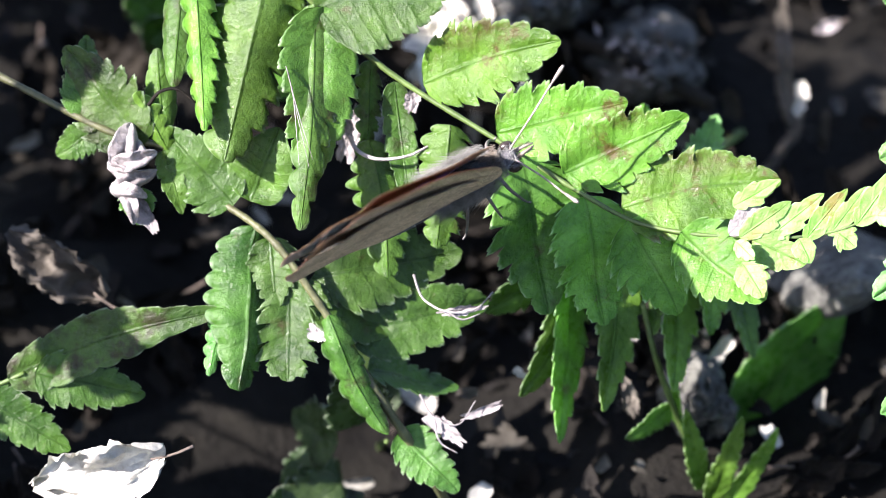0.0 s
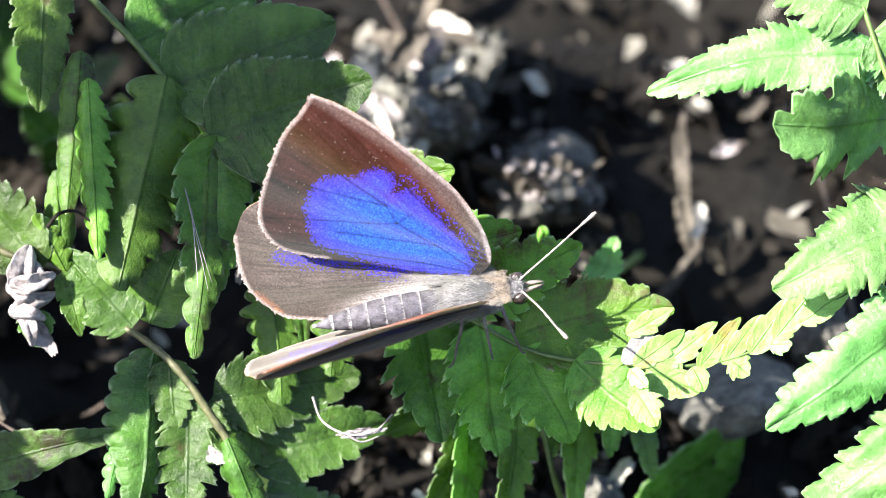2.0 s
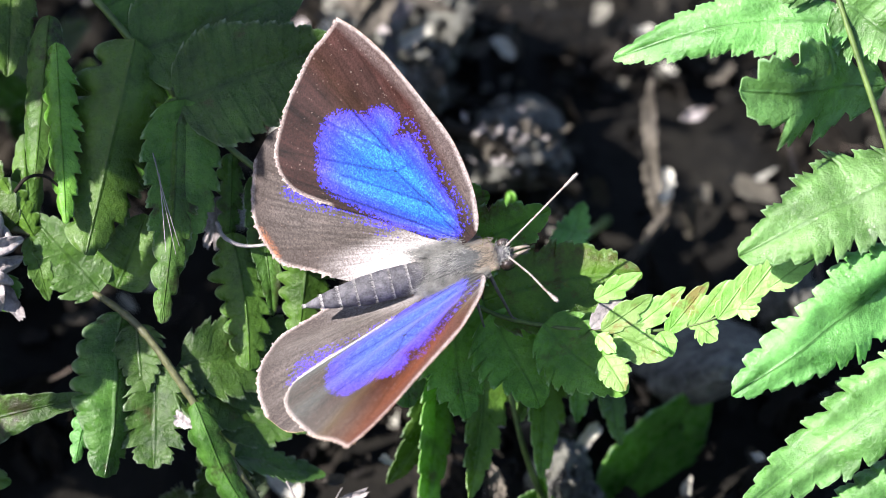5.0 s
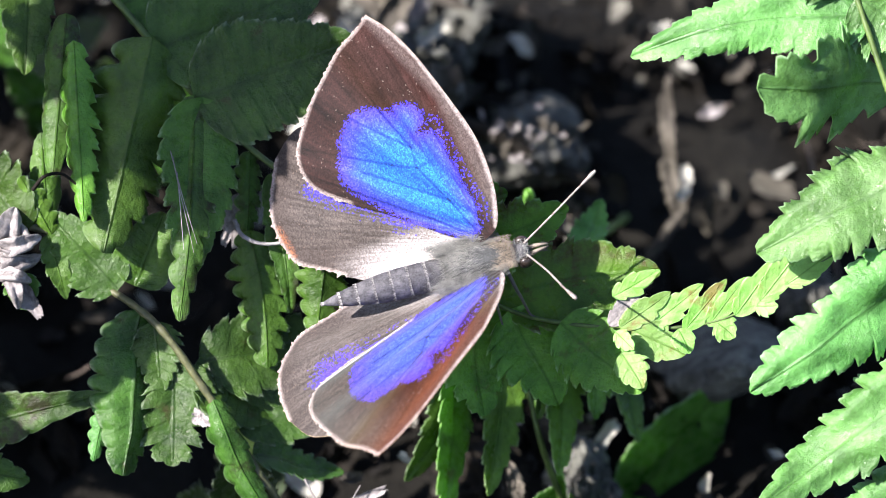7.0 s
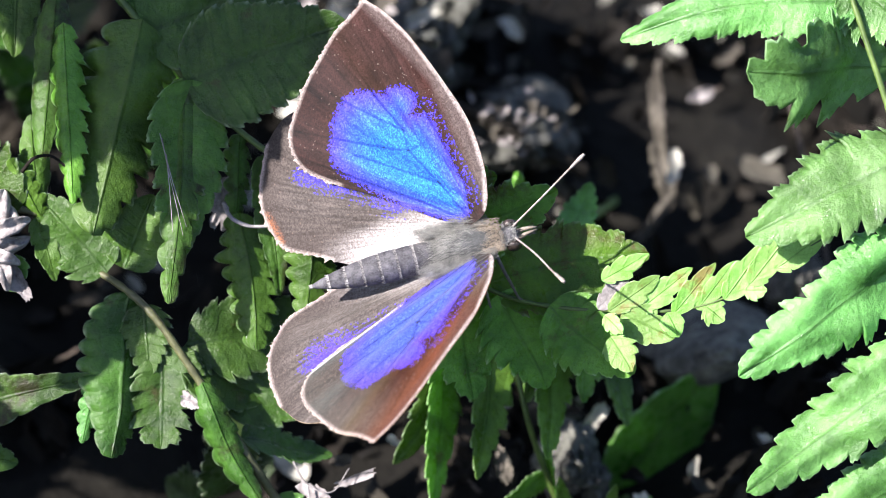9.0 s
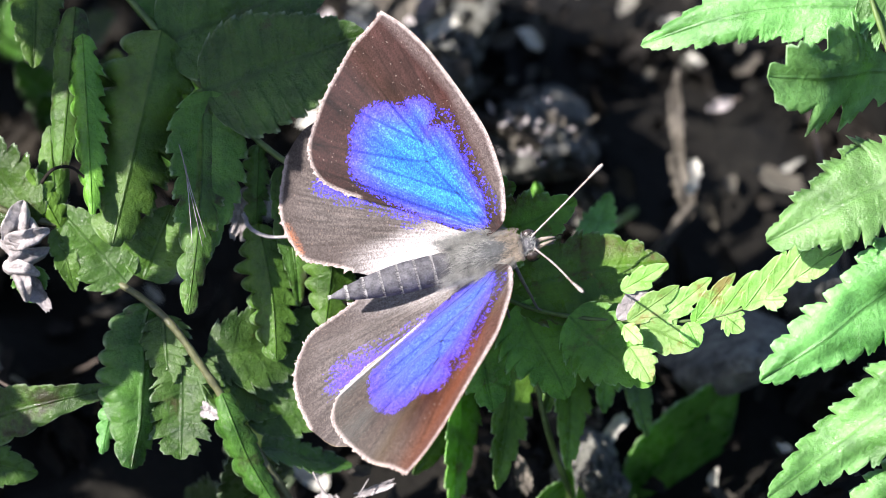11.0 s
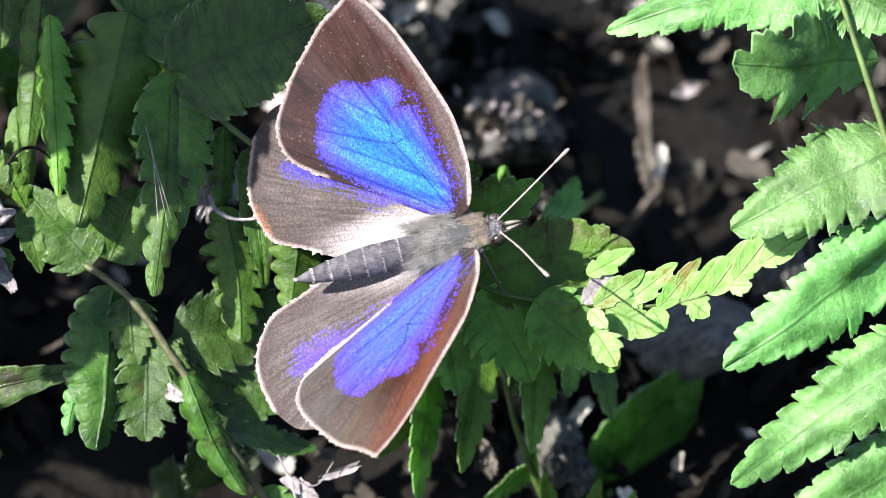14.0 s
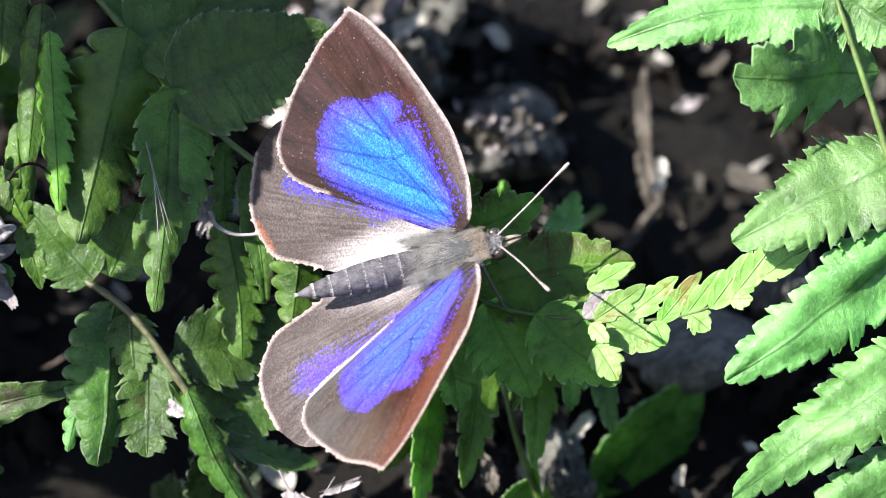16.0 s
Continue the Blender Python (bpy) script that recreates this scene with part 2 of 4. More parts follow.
def blade(bm, base, tip, width, teeth=8, bite=0.22, round_teeth=False, bend=0.0, arch=0.0, twist=0.0, cup=0.1, wide_at=0.42,
          blunt=0.5, curl=0.0, thick=0.00010, fine=0.45, ear=0.0, wave=1.0, seed=0, deep=4.0):
    """A toothed leaf blade from base to tip, in metres; twist in degrees round its length, cup folds it along the midrib,
    curl rolls its first margin back, round_teeth scallops that margin; wave crumples the whole."""
    rng = random.Random(seed)
    base, tip = Vector(base), Vector(tip)
    axis = tip - base
    length = axis.length
    way = axis.normalized()
    side = Vector((0, 0, 1)).cross(way)
    side = side.normalized() if side.length > 1e-6 else Vector((1, 0, 0))
    up = way.cross(side)
    twist += rng.uniform(-9, 9) * wave
    side, up = (Matrix.Rotation(radians(twist), 3, way) @ e for e in (side, up))
    rows, cols = teeth * 10 + 1, (-1, -0.93, -0.84, -0.7, -0.48, -0.22, -0.05, 0, 0.05, 0.22, 0.48, 0.72, 0.88, 1)
    tall = [[rng.uniform(0.35, 1.5) for _ in range(teeth + 3)] for _ in range(2)]
    shift = [rng.uniform(0, 0.4) for _ in range(2)]
    uv = bm.loops.layers.uv.get("UVMap") or bm.loops.layers.uv.new("UVMap")
    tops, lows, marks = [], [], {}
    power = math.log(0.5) / math.log(wide_at)
    lag = rng.uniform(0, 90)
    sag = rng.uniform(-0.06, 0.06) * length * wave
    droop = rng.uniform(0.0, 0.10) * length * wave
    for i in range(rows):
        t = i / (rows - 1)
        full = max(math.sin(math.pi * t ** power), 0.0) ** blunt
        full *= 1 - 0.35 * t * t
        spine = base + axis * t + side * bend * math.sin(math.pi * t)
        spine = spine + up * (arch * math.sin(math.pi * t) + sag * math.sin(2.2 * math.pi * t) * 0.5 - droop * t * t)
        top, low = [], []
        for c in cols:
            which = 0 if c < 0 else 1
            step = t * teeth + shift[which]
            k = int(step)
            phase = step - k
            smooth = round_teeth and which == 0
            if smooth:
                m = math.sin(math.pi * phase) ** 0.5 - 0.6
            else:
                m = (phase / 0.86) ** 0.5 - 0.55 if phase < 0.86 else 0.45 - (phase - 0.86) / 0.14
                small = (step * 3.0) % 1.0
                m += 0.6 * fine * ((small / 0.8 if small < 0.8 else (1 - small) * 5) - 0.5)
            edge = abs(c) ** deep
            rate = tall[which][k % len(tall[which])]
            w = 0.5 * width * full * c * (1 + bite * 2 * rate * m * edge)
            if c:
                w *= (1 + 0.2 * noise.noise(Vector((t * 3.1, lag, 7.0 - 6 * which)))) * (1 + (ear if c < 0 else -ear) * (1 - t))
            ahead = way * (0 if smooth else bite * width * 0.45 * rate * (m + 0.55) * edge * full)
            roll = max((-c - 0.5) / 0.5, 0.0) if c < 0 else 0.35 * max((c - 0.5) / 0.5, 0.0)
            lift = cup * width * full * abs(c) + curl * width * full * roll * roll
            lift += wave * 0.07 * width * full * noise.noise(Vector((t * 4, c * 1.6, lag))) - 0.015 * width * (abs(c) < 0.06)
            quilt = math.sin(math.tau * (step - abs(c) * 0.8)) * abs(c) * (1 - abs(c)) * 4
            lift += 0.004 * width * full * quilt + 0.03 * width * full * edge * noise.noise(Vector((t * teeth * 1.7, lag, c)))
            w *= 1 - 0.45 * roll * min(abs(curl), 0.5)
            p = spine + side * w + ahead + up * lift
            a = bm.verts.new(p)
            d = bm.verts.new(p - up * thick)
            marks[a] = marks[d] = (step, c)
            top.append(a)
            low.append(d)
        tops.append(top)
        lows.append(low)
    made = []
    last = len(cols) - 1
    for i in range(rows - 1):
        for j in range(last):
            made.append(bm.faces.new((tops[i][j], tops[i][j + 1], tops[i + 1][j + 1], tops[i + 1][j])))
            made.append(bm.faces.new((lows[i][j], lows[i + 1][j], lows[i + 1][j + 1], lows[i][j + 1])))
        made.append(bm.faces.new((tops[i][0], tops[i + 1][0], lows[i + 1][0], lows[i][0])))
        made.append(bm.faces.new((tops[i][last], lows[i][last], lows[i + 1][last], tops[i + 1][last])))
    for face in made:
        for loop in face.loops:
            loop[uv].uv = marks[loop.vert]


def frond(name, label, root, stalk, stalk_width, pinnae, group="fern fronds", stem=None):
    """A fern frond: a stalk that rises from the soil, and pinnae of their own."""
    origin = at(*root)
    ob = thing(name, PLANE @ Matrix.Translation(origin), label, "fern", group)
    bm = bmesh.new()
    line = spline([at(*p) - origin for p in stalk], 14 * len(stalk))
    wide = [stalk_width[0] + (stalk_width[1] - stalk_width[0]) * k / (len(line) - 1) for k in range(len(line))]
    tube(bm, line, [w * U * (1 + 0.22 * noise.noise(Vector((k * 0.31, 4.0, len(line))))) for k, w in enumerate(wide)])
    part("rachis", bm, stem or STALK, ob, "weathered olive brown stalk" if stem else "ridged green stalk")
    for k, (base, tip, width, material, extra) in enumerate(pinnae):
        bm = bmesh.new()
        given = dict(extra)
        tag = given.pop("tag", "")
        for key in ("bend", "arch"):
            if key in given:
                given[key] *= U
        blade(bm, at(*base) - origin, at(*tip) - origin, width * U, seed=k * 7 + len(name), **given)
        part("pinna", bm, material, ob, tag)
    return ob


# ---- ground ----
def hill(x, y):
    p = Vector((x, y, 0))
    near = math.exp(-(x * x + y * y) / 0.5)
    return (0.010 * noise.noise(p * 22) + 0.005 * noise.noise(p * 75) + 0.003 * noise.noise(p * 190)) * near + 0.3 * noise.noise(p * 0.3) * (1 - near)


def build_ground():
    bm = bmesh.new()
    count = 150
    steps = [0.055 * math.sinh(7.8 * (2 * i / (count - 1) - 1)) for i in range(count)]
    grid = [[bm.verts.new((x, y + 0.05, hill(x, y + 0.05))) for x in steps] for y in steps]
    for i in range(count - 1):
        for j in range(count - 1):
            bm.faces.new((grid[i][j], grid[i][j + 1], grid[i + 1][j + 1], grid[i + 1][j]))
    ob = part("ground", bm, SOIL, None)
    tagged(ob, "bare leaf mould on a forest floor, colour darkened for shade", "ground", kind="structure")


build_ground()


def foot(u, v):
    """Where the line of sight at u, v meets the soil, as a height d."""
    o, way = PLANE @ at(u, v), AXES.to_3x3() @ Vector((0, 0, -1))
    s = 0.0
    for _ in range(30):
        p = o + way * s
        s += (p.z - hill(p.x, p.y)) / -way.z
    return -s / U


# ---- the fern fronds ----
def build_fronds():
    G, L, Y, F, M, S, W = LEAF, LEAF_LIGHT, LEAF_TIP, LEAF_LIT, LEAF_MID, LEAF_SUN, LEAF_WORN
    toothed = {"teeth": 8, "bite": 0.15, "cup": 0.06, "wide_at": 0.36}
    hang = {**toothed, "twist": -14, "bite": 0.2}
    low_hang = {**toothed, "twist": -45, "bite": 0.2}
    finger = {"teeth": 3, "bite": 0.18, "cup": 0.03, "wide_at": 0.42, "blunt": 0.6, "wave": 0.5, "fine": 0.25}
    scallop = {"teeth": 8, "bite": 0.34, "round_teeth": True, "cup": -0.2, "curl": -0.14, "wide_at": 0.45, "blunt": 0.36, "twist": -4}
    perch = frond("fern_frond", "green fern frond with toothed pinnae, the butterfly's perch", (-420, -560, foot(-420, -560)),
        [(-420, -560, foot(-420, -560)), (-250, -420, -600), (-20, -220, -260), (180, -20, -190), (260, 75, -195), (340, 175, -210),
         (420, 250, -225), (500, 310, -222), (660, 410, -190), (800, 500, -160), (900, 555, -140), (1000, 578, -115), (1100, 584, -98), (1200, 585, -88), (1290, 565, -75), (1380, 510, -60), (1470, 458, -42)],
        (8, 2), [
        ((523, 305, -220), (773, 230, -170), 150, S, {**toothed, "bend": 10, "tag": "green pinna with brown edge, painted sunlit"}),
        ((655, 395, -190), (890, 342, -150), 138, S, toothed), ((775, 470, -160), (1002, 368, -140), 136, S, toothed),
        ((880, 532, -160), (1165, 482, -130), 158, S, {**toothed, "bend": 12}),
        ((330, 170, -170), (625, 65, -170), 222, G, {**toothed, "teeth": 11, "wave": 0.4, "bite": 0.07}), ((255, 80, -195), (560, -40, -205), 222, G, {**toothed, "wave": 0.4, "bite": 0.07}),
        ((190, 0, -215), (440, -140, -230), 176, G, {**toothed, "wave": 0.4, "bite": 0.07}),
        ((700, 440, -165), (750, 725, -230), 172, M, hang), ((815, 510, -155), (850, 745, -195), 160, F, hang),
        ((895, 552, -140), (985, 725, -175), 150, F, hang), ((985, 575, -110), (1136, 696, -75), 130, F, {**toothed, "bend": -8}),
        ((1078, 530, -92), (1162, 482, -74), 40, Y, {**finger, "tag": "pale yellow-green lobe of the frond tip"}), ((1072, 582, -96), (1132, 512, -89), 36, CURL, {**finger, "tag": "bleached pale lobe of the frond tip"}),
        ((1090, 586, -94), (1182, 522, -76), 46, Y, finger), ((1138, 588, -92), (1240, 508, -70), 46, Y, finger), ((1205, 592, -86), (1282, 500, -66), 40, Y, finger), ((1248, 584, -80), (1314, 496, -60), 36, Y, finger),
        ((1296, 566, -70), (1372, 462, -52), 46, Y, finger), ((1340, 540, -60), (1418, 440, -44), 50, Y, finger), ((1385, 512, -52), (1480, 444, -34), 50, Y, finger),
        ((1112, 588, -93), (1208, 634, -82), 74, Y, {**finger, "tag": "yellow mottled lobe of the frond tip"}), ((1195, 588, -86), (1216, 632, -78), 46, Y, finger), ((1262, 576, -78), (1296, 604, -70), 50, Y, finger), ((1330, 548, -64), (1372, 548, -56), 40, Y, finger),
        ((1082, 592, -70), (1114, 624, -50), 34, Y, finger), ((1092, 630, -62), (1130, 692, -40), 60, Y, {**finger, "teeth": 4}),
        ((424, 405, -240), (456, 658, -250), 96, M, {**scallop, "bend": 8}), ((572, 380, -205), (545, 605, -245), 100, M, scallop), ((428, 262, -232), (418, 430, -270), 46, W, {**scallop, "teeth": 6}), ((470, 300, -230), (500, 560, -260), 60, W, toothed),
        ((345, 165, -165), (325, 490, -150), 152, M, {**toothed, "twist": -25}), ((330, 160, -165), (302, 568, -120), 73, W, {**scallop, "bend": 8}),
        ((255, 55, -175), (166, 445, -145), 165, M, {**scallop, "teeth": 7, "bend": 0}), ((112, 60, -175), (132, 388, -120), 70, F, {**scallop, "curl": -0.45}),
        ((98, 10, -200), (70, 308, -190), 78, W, {**scallop, "bite": 0.06}), ((30, -170, -240), (20, 120, -230), 117, M, toothed),
        ])
    lower = frond("fern_frond", "drooping fern frond with dark stalk and scalloped pinnae", (690, 1500, foot(690, 1500)),
        [(690, 1500, foot(690, 1500)), (640, 1250, -700), (540, 1020, -380), (470, 900, -275), (420, 820, -240), (375, 745, -215), (330, 675, -205), (270, 590, -200), (215, 540, -215), (150, 500, -255), (90, 455, -270)],
        (10, 6), [
        ((228, 548, -230), (200, 848, -195), 140, G, {**scallop, "teeth": 9, "bite": 0.16, "wide_at": 0.5, "twist": -36}), ((285, 640, -235), (282, 832, -215), 120, G, {**toothed, "teeth": 6, "bite": 0.3, "wide_at": 0.55}),
        ((250, 570, -232), (262, 700, -222), 90, G, toothed),
        ((325, 645, -260), (475, 745, -300), 175, G, {**toothed, "bite": 0.06, "twist": -25}), ((215, 505, -235), (270, 372, -220), 120, M, {**toothed, "bite": 0.04}),
        ((185, 512, -235), (60, 372, -230), 120, G, toothed), ((358, 712, -200), (468, 930, -215), 66, W, {**scallop, "teeth": 6, "bite": 0.2, "curl": -0.45, "twist": -22, "bend": -10}),
        ((425, 815, -300), (590, 850, -390), 90, G, {**toothed, "twist": -45}), ((310, 650, -255), (345, 750, -230), 70, G, toothed),
        ((165, 700, -215), (140, 822, -210), 38, L, {**scallop, "teeth": 5, "tag": "small unrolled pinna with brown tip"}),
        ((480, 930, -300), (590, 1040, -300), 90, G, toothed),
        ((330, 645, -265), (600, 600, -330), 150, G, toothed), ((392, 745, -275), (650, 690, -350), 140, G, toothed),
        ], stem=STALK_OLD)
    frond("fern_frond", "fern frond tip with a mottled, partly browned pinna", (-700, 1250, foot(-700, 1250)),
        [(-700, 1250, foot(-700, 1250)), (-560, 1080, -600), (-420, 920, -300), (-200, 815, -240)], (9, 4), [
        ((-230, 825, -240), (168, 702, -200), 105, W, {**toothed, "teeth": 9, "bite": 0.08, "bend": 16, "round_teeth": True}),
        ((-180, 815, -240), (20, 860, -260), 100, G, toothed), ((-290, 850, -250), (-120, 960, -270), 100, G, toothed)])
    frond("fern_frond", "small fern frond with a withered tip among green pinnae", (-900, 60, foot(-900, 60)),
        [(-900, 60, foot(-900, 60)), (-700, 120, -700), (-450, 180, -330), (-250, 270, -260), (-50, 372, -235), (60, 405, -230)], (9, 6), [
        ((20, 405, -230), (-120, 220, -230), 135, W, {**toothed, "twist": -15}), ((66, 410, -225), (12, 305, -200), 52, F, {**scallop, "teeth": 5}),
        ((58, 375, -225), (48, 225, -220), 62, M, {**scallop, "teeth": 5, "bite": 0.05}), ((60, 410, -225), (92, 528, -235), 50, M, {**toothed, "teeth": 5}),
        ((5, 480, -225), (18, 548, -235), 66, M, {**toothed, "teeth": 4}), ((-60, 370, -240), (-140, 420, -260), 70, G, toothed), ((-90, 350, -240), (-80, 200, -240), 80, G, toothed)], stem=STALK_OLD)
    bright = frond("fern_frond", "sunlit light green fern frond with sharply toothed pinnae", (1900, 1500, foot(1900, 1500)),
        [(1900, 1500, foot(1900, 1500)), (1850, 1250, -900), (1770, 950, -300), (1715, 700, -60), (1650, 450, 0), (1590, 250, 20), (1535, 80, 20), (1490, -60, 10), (1460, -160, 0)],
        (10, 4), [
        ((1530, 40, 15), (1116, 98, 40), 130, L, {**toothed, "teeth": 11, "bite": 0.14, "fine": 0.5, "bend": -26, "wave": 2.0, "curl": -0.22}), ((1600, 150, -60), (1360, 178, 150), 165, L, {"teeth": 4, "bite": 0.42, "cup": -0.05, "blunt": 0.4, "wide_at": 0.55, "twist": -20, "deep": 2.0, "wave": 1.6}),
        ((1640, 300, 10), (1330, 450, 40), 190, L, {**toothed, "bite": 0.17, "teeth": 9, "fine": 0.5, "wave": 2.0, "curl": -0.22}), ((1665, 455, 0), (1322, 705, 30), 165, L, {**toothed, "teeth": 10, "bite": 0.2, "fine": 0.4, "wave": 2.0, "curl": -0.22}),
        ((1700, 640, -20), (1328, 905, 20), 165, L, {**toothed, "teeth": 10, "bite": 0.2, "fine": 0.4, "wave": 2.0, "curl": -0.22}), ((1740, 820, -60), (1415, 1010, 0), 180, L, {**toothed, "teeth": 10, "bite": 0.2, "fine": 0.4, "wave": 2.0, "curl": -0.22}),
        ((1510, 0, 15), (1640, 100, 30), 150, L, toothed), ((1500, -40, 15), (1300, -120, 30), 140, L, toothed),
        ])
    frond("fern_frond", "shaded hanging fern frond low behind the perch", (1010, 420, -820),
        [(1150, 380, foot(1150, 380)), (1080, 420, -900), (1000, 480, -520), (900, 560, -430), (780, 600, -420)], (10, 5), [
        ((1080, 480, -520), (1055, 760, -420), 120, F, low_hang), ((1000, 500, -500), (1010, 860, -420), 120, F, low_hang),
        ((900, 560, -430), (865, 900, -400), 115, F, low_hang), ((800, 600, -420), (790, 960, -420), 110, F, low_hang),
        ((860, 590, -430), (715, 880, -430), 110, M, low_hang), ((800, 600, -425), (640, 720, -450), 130, M, low_hang), ((1060, 490, -540), (1150, 800, -470), 105, M, low_hang),
        ((960, 520, -470), (930, 330, -520), 110, F, low_hang), ((1030, 470, -560), (1075, 350, -560), 70, LEAF_LIGHT, toothed)])
    frond("fern_frond", "low fern frond with narrow sunlit pinnae in the litter", (1060, 1150, foot(1060, 1150)),
        [(1060, 1150, foot(1060, 1150)), (1050, 1080, -800), (1020, 980, -620), (960, 820, -480), (930, 700, -430)], (9, 5), [
        ((1045, 1060, -640), (1010, 900, -480), 44, F, {**toothed, "twist": 20}), ((1060, 1080, -640), (1120, 930, -500), 50, F, {**toothed, "twist": 20}), ((1090, 1100, -660), (1185, 945, -520), 46, F, {**toothed, "twist": 20}),
        ((1000, 940, -580), (985, 850, -500), 34, F, low_hang), ((945, 760, -450), (965, 660, -450), 40, M, low_hang), ((990, 900, -560), (900, 960, -540), 60, M, low_hang)])
    rng = random.Random(21)
    for root, spread, lean in (((420, 1000), 300, -60), ((80, 250), 260, 30), ((-150, 120), 300, 40)):
        base = (*root, foot(*root))
        tops = []
        for k in range(9):
            a = radians(-90 + lean + rng.uniform(-85, 85))
            s = rng.uniform(0.5, 1.0)
            d0, d1 = base[2] + 250 + 30 * k, base[2] + rng.uniform(350, 750)
            start = (root[0] + 0.25 * spread * math.cos(a), root[1] + 0.25 * spread * math.sin(a), d0)
            # The nearest low fern takes the copy with shade in its colour.
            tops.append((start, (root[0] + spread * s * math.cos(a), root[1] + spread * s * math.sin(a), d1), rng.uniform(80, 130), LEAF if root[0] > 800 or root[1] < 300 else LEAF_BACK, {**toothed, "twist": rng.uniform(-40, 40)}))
        frond("fern_frond", "small green fern low in the shade", base, [base, (root[0] + 10, root[1] - 20, base[2] + 250), (root[0] + 30, root[1] - 40, base[2] + 520)], (9, 5), tops)
    return perch, lower, bright


PERCH, LOWER, BRIGHT = build_fronds()


def build_shade_clump():
    """Unseen low leaves added to the sun's side, to keep the soil behind the fern in shade."""
    origin = at(-700, 400, foot(-700, 400))
    ob = thing("unseen_shade_ferns", PLANE @ Matrix.Translation(origin), "unseen dense clump of fern leaves added to shade the soil", "fern")
    rng = random.Random(5)
    bm = bmesh.new()
    for k in range(210):
        v = rng.uniform(-700, 1500)
        low = foot(-700, v)
        u = rng.uniform(-1230, -720)
        d = low + (rng.random() ** 0.8) * (360 - low)
        a = rng.uniform(0, math.tau)
        reach = rng.uniform(200, 380)
        blade(bm, at(u, v, d) - origin, at(u + 60 * math.cos(a), v + reach * math.sin(a), d + reach * math.cos(a) * 0.8) - origin, rng.uniform(130, 220) * U, teeth=5, seed=k)
    part("foliage", bm, LEAF, ob)["kind"] = "stuff"
    bm = bmesh.new()
    for k in range(14):
        v = -700 + 160 * k
        low = foot(-860, v)
        tube(bm, spline([at(-860, v, low - 60) - origin, at(-900, v + 40, (low + 200) / 2) - origin, at(-840, v + 120, 250) - origin], 12), (9 * U, 4 * U), 5)
    part("stems", bm, STALK, ob)["kind"] = "stuff"


build_shade_clump()


def build_overhang():
    """An unseen frond added over the fern on the sun's side; it swings in and shades the upper pinnae and soil."""
    return frond("fern_frond", "unseen overhanging fern frond added to cast the drifting shade", (-1500, 300, foot(-1500, 300)),
        [(-1500, 300, foot(-1500, 300)), (-1350, 150, -400), (-1100, 0, 300), (-800, -80, 560), (-500, -140, 600), (-300, -200, 580), (-235, -220, 570)], (14, 4), [
        ((-760, -90, 565), (-700, -330, 540), 260, LEAF, {"teeth": 6}),
        ((-600, -120, 590), (-440, 60, 560), 260, LEAF, {"teeth": 6}), ((-560, -130, 590), (-470, -380, 560), 260, LEAF, {"teeth": 6}),
        ((-450, -150, 600), (-270, 0, 560), 240, LEAF, {"teeth": 6}), ((-420, -160, 600), (-300, -380, 560), 240, LEAF, {"teeth": 6}),
        ((-380, -170, 600), (-190, -190, 560), 240, LEAF, {"teeth": 6}),
        ((-470, -130, 600), (-420, 90, 500), 220, LEAF, {"teeth": 6}), ((-360, -150, 600), (-300, 170, 440), 180, LEAF, {"teeth": 6}), ((-330, -180, 585), (-395, 640, 330), 230, LEAF, {"teeth": 12, "blunt": 0.3}), ((-480, -150, 600), (-420, -540, 560), 250, LEAF, {"teeth": 6}), ((-380, -170, 600), (-270, -500, 560), 230, LEAF, {"teeth": 6}), ((-250, -215, 575), (-190, -450, 560), 210, LEAF, {"teeth": 6}), ((-560, -125, 605), (-735, -330, 590), 150, LEAF, {"teeth": 7}), ((-620, -115, 600), (-670, 110, 580), 150, LEAF, {"teeth": 7}), ((-570, -120, 605), (-745, -110, 590), 120, LEAF, {"teeth": 7}), ((-470, -140, 600), (-440, 290, 520), 170, LEAF, {"teeth": 8})])


OVERHANG = build_overhang()


# ---- litter on the soil behind the fern ----
def rock(bm, size, seed, rough=0.25):
    made = bmesh.ops.create_icosphere(bm, subdivisions=5, radius=1.0)["verts"]
    for v in made:
        p = v.co.copy()
        f = 1 + rough * noise.noise(p * 1.3 + Vector((seed, 0, 0))) + rough * (0.5 * noise.noise(p * 4 + Vector((seed, 3, 0))) + 0.38 * abs(noise.noise(p * 8)) + 0.2 * noise.noise(p * 19))
        v.co = Vector((p.x * size[0], p.y * size[1], p.z * size[2])) * f


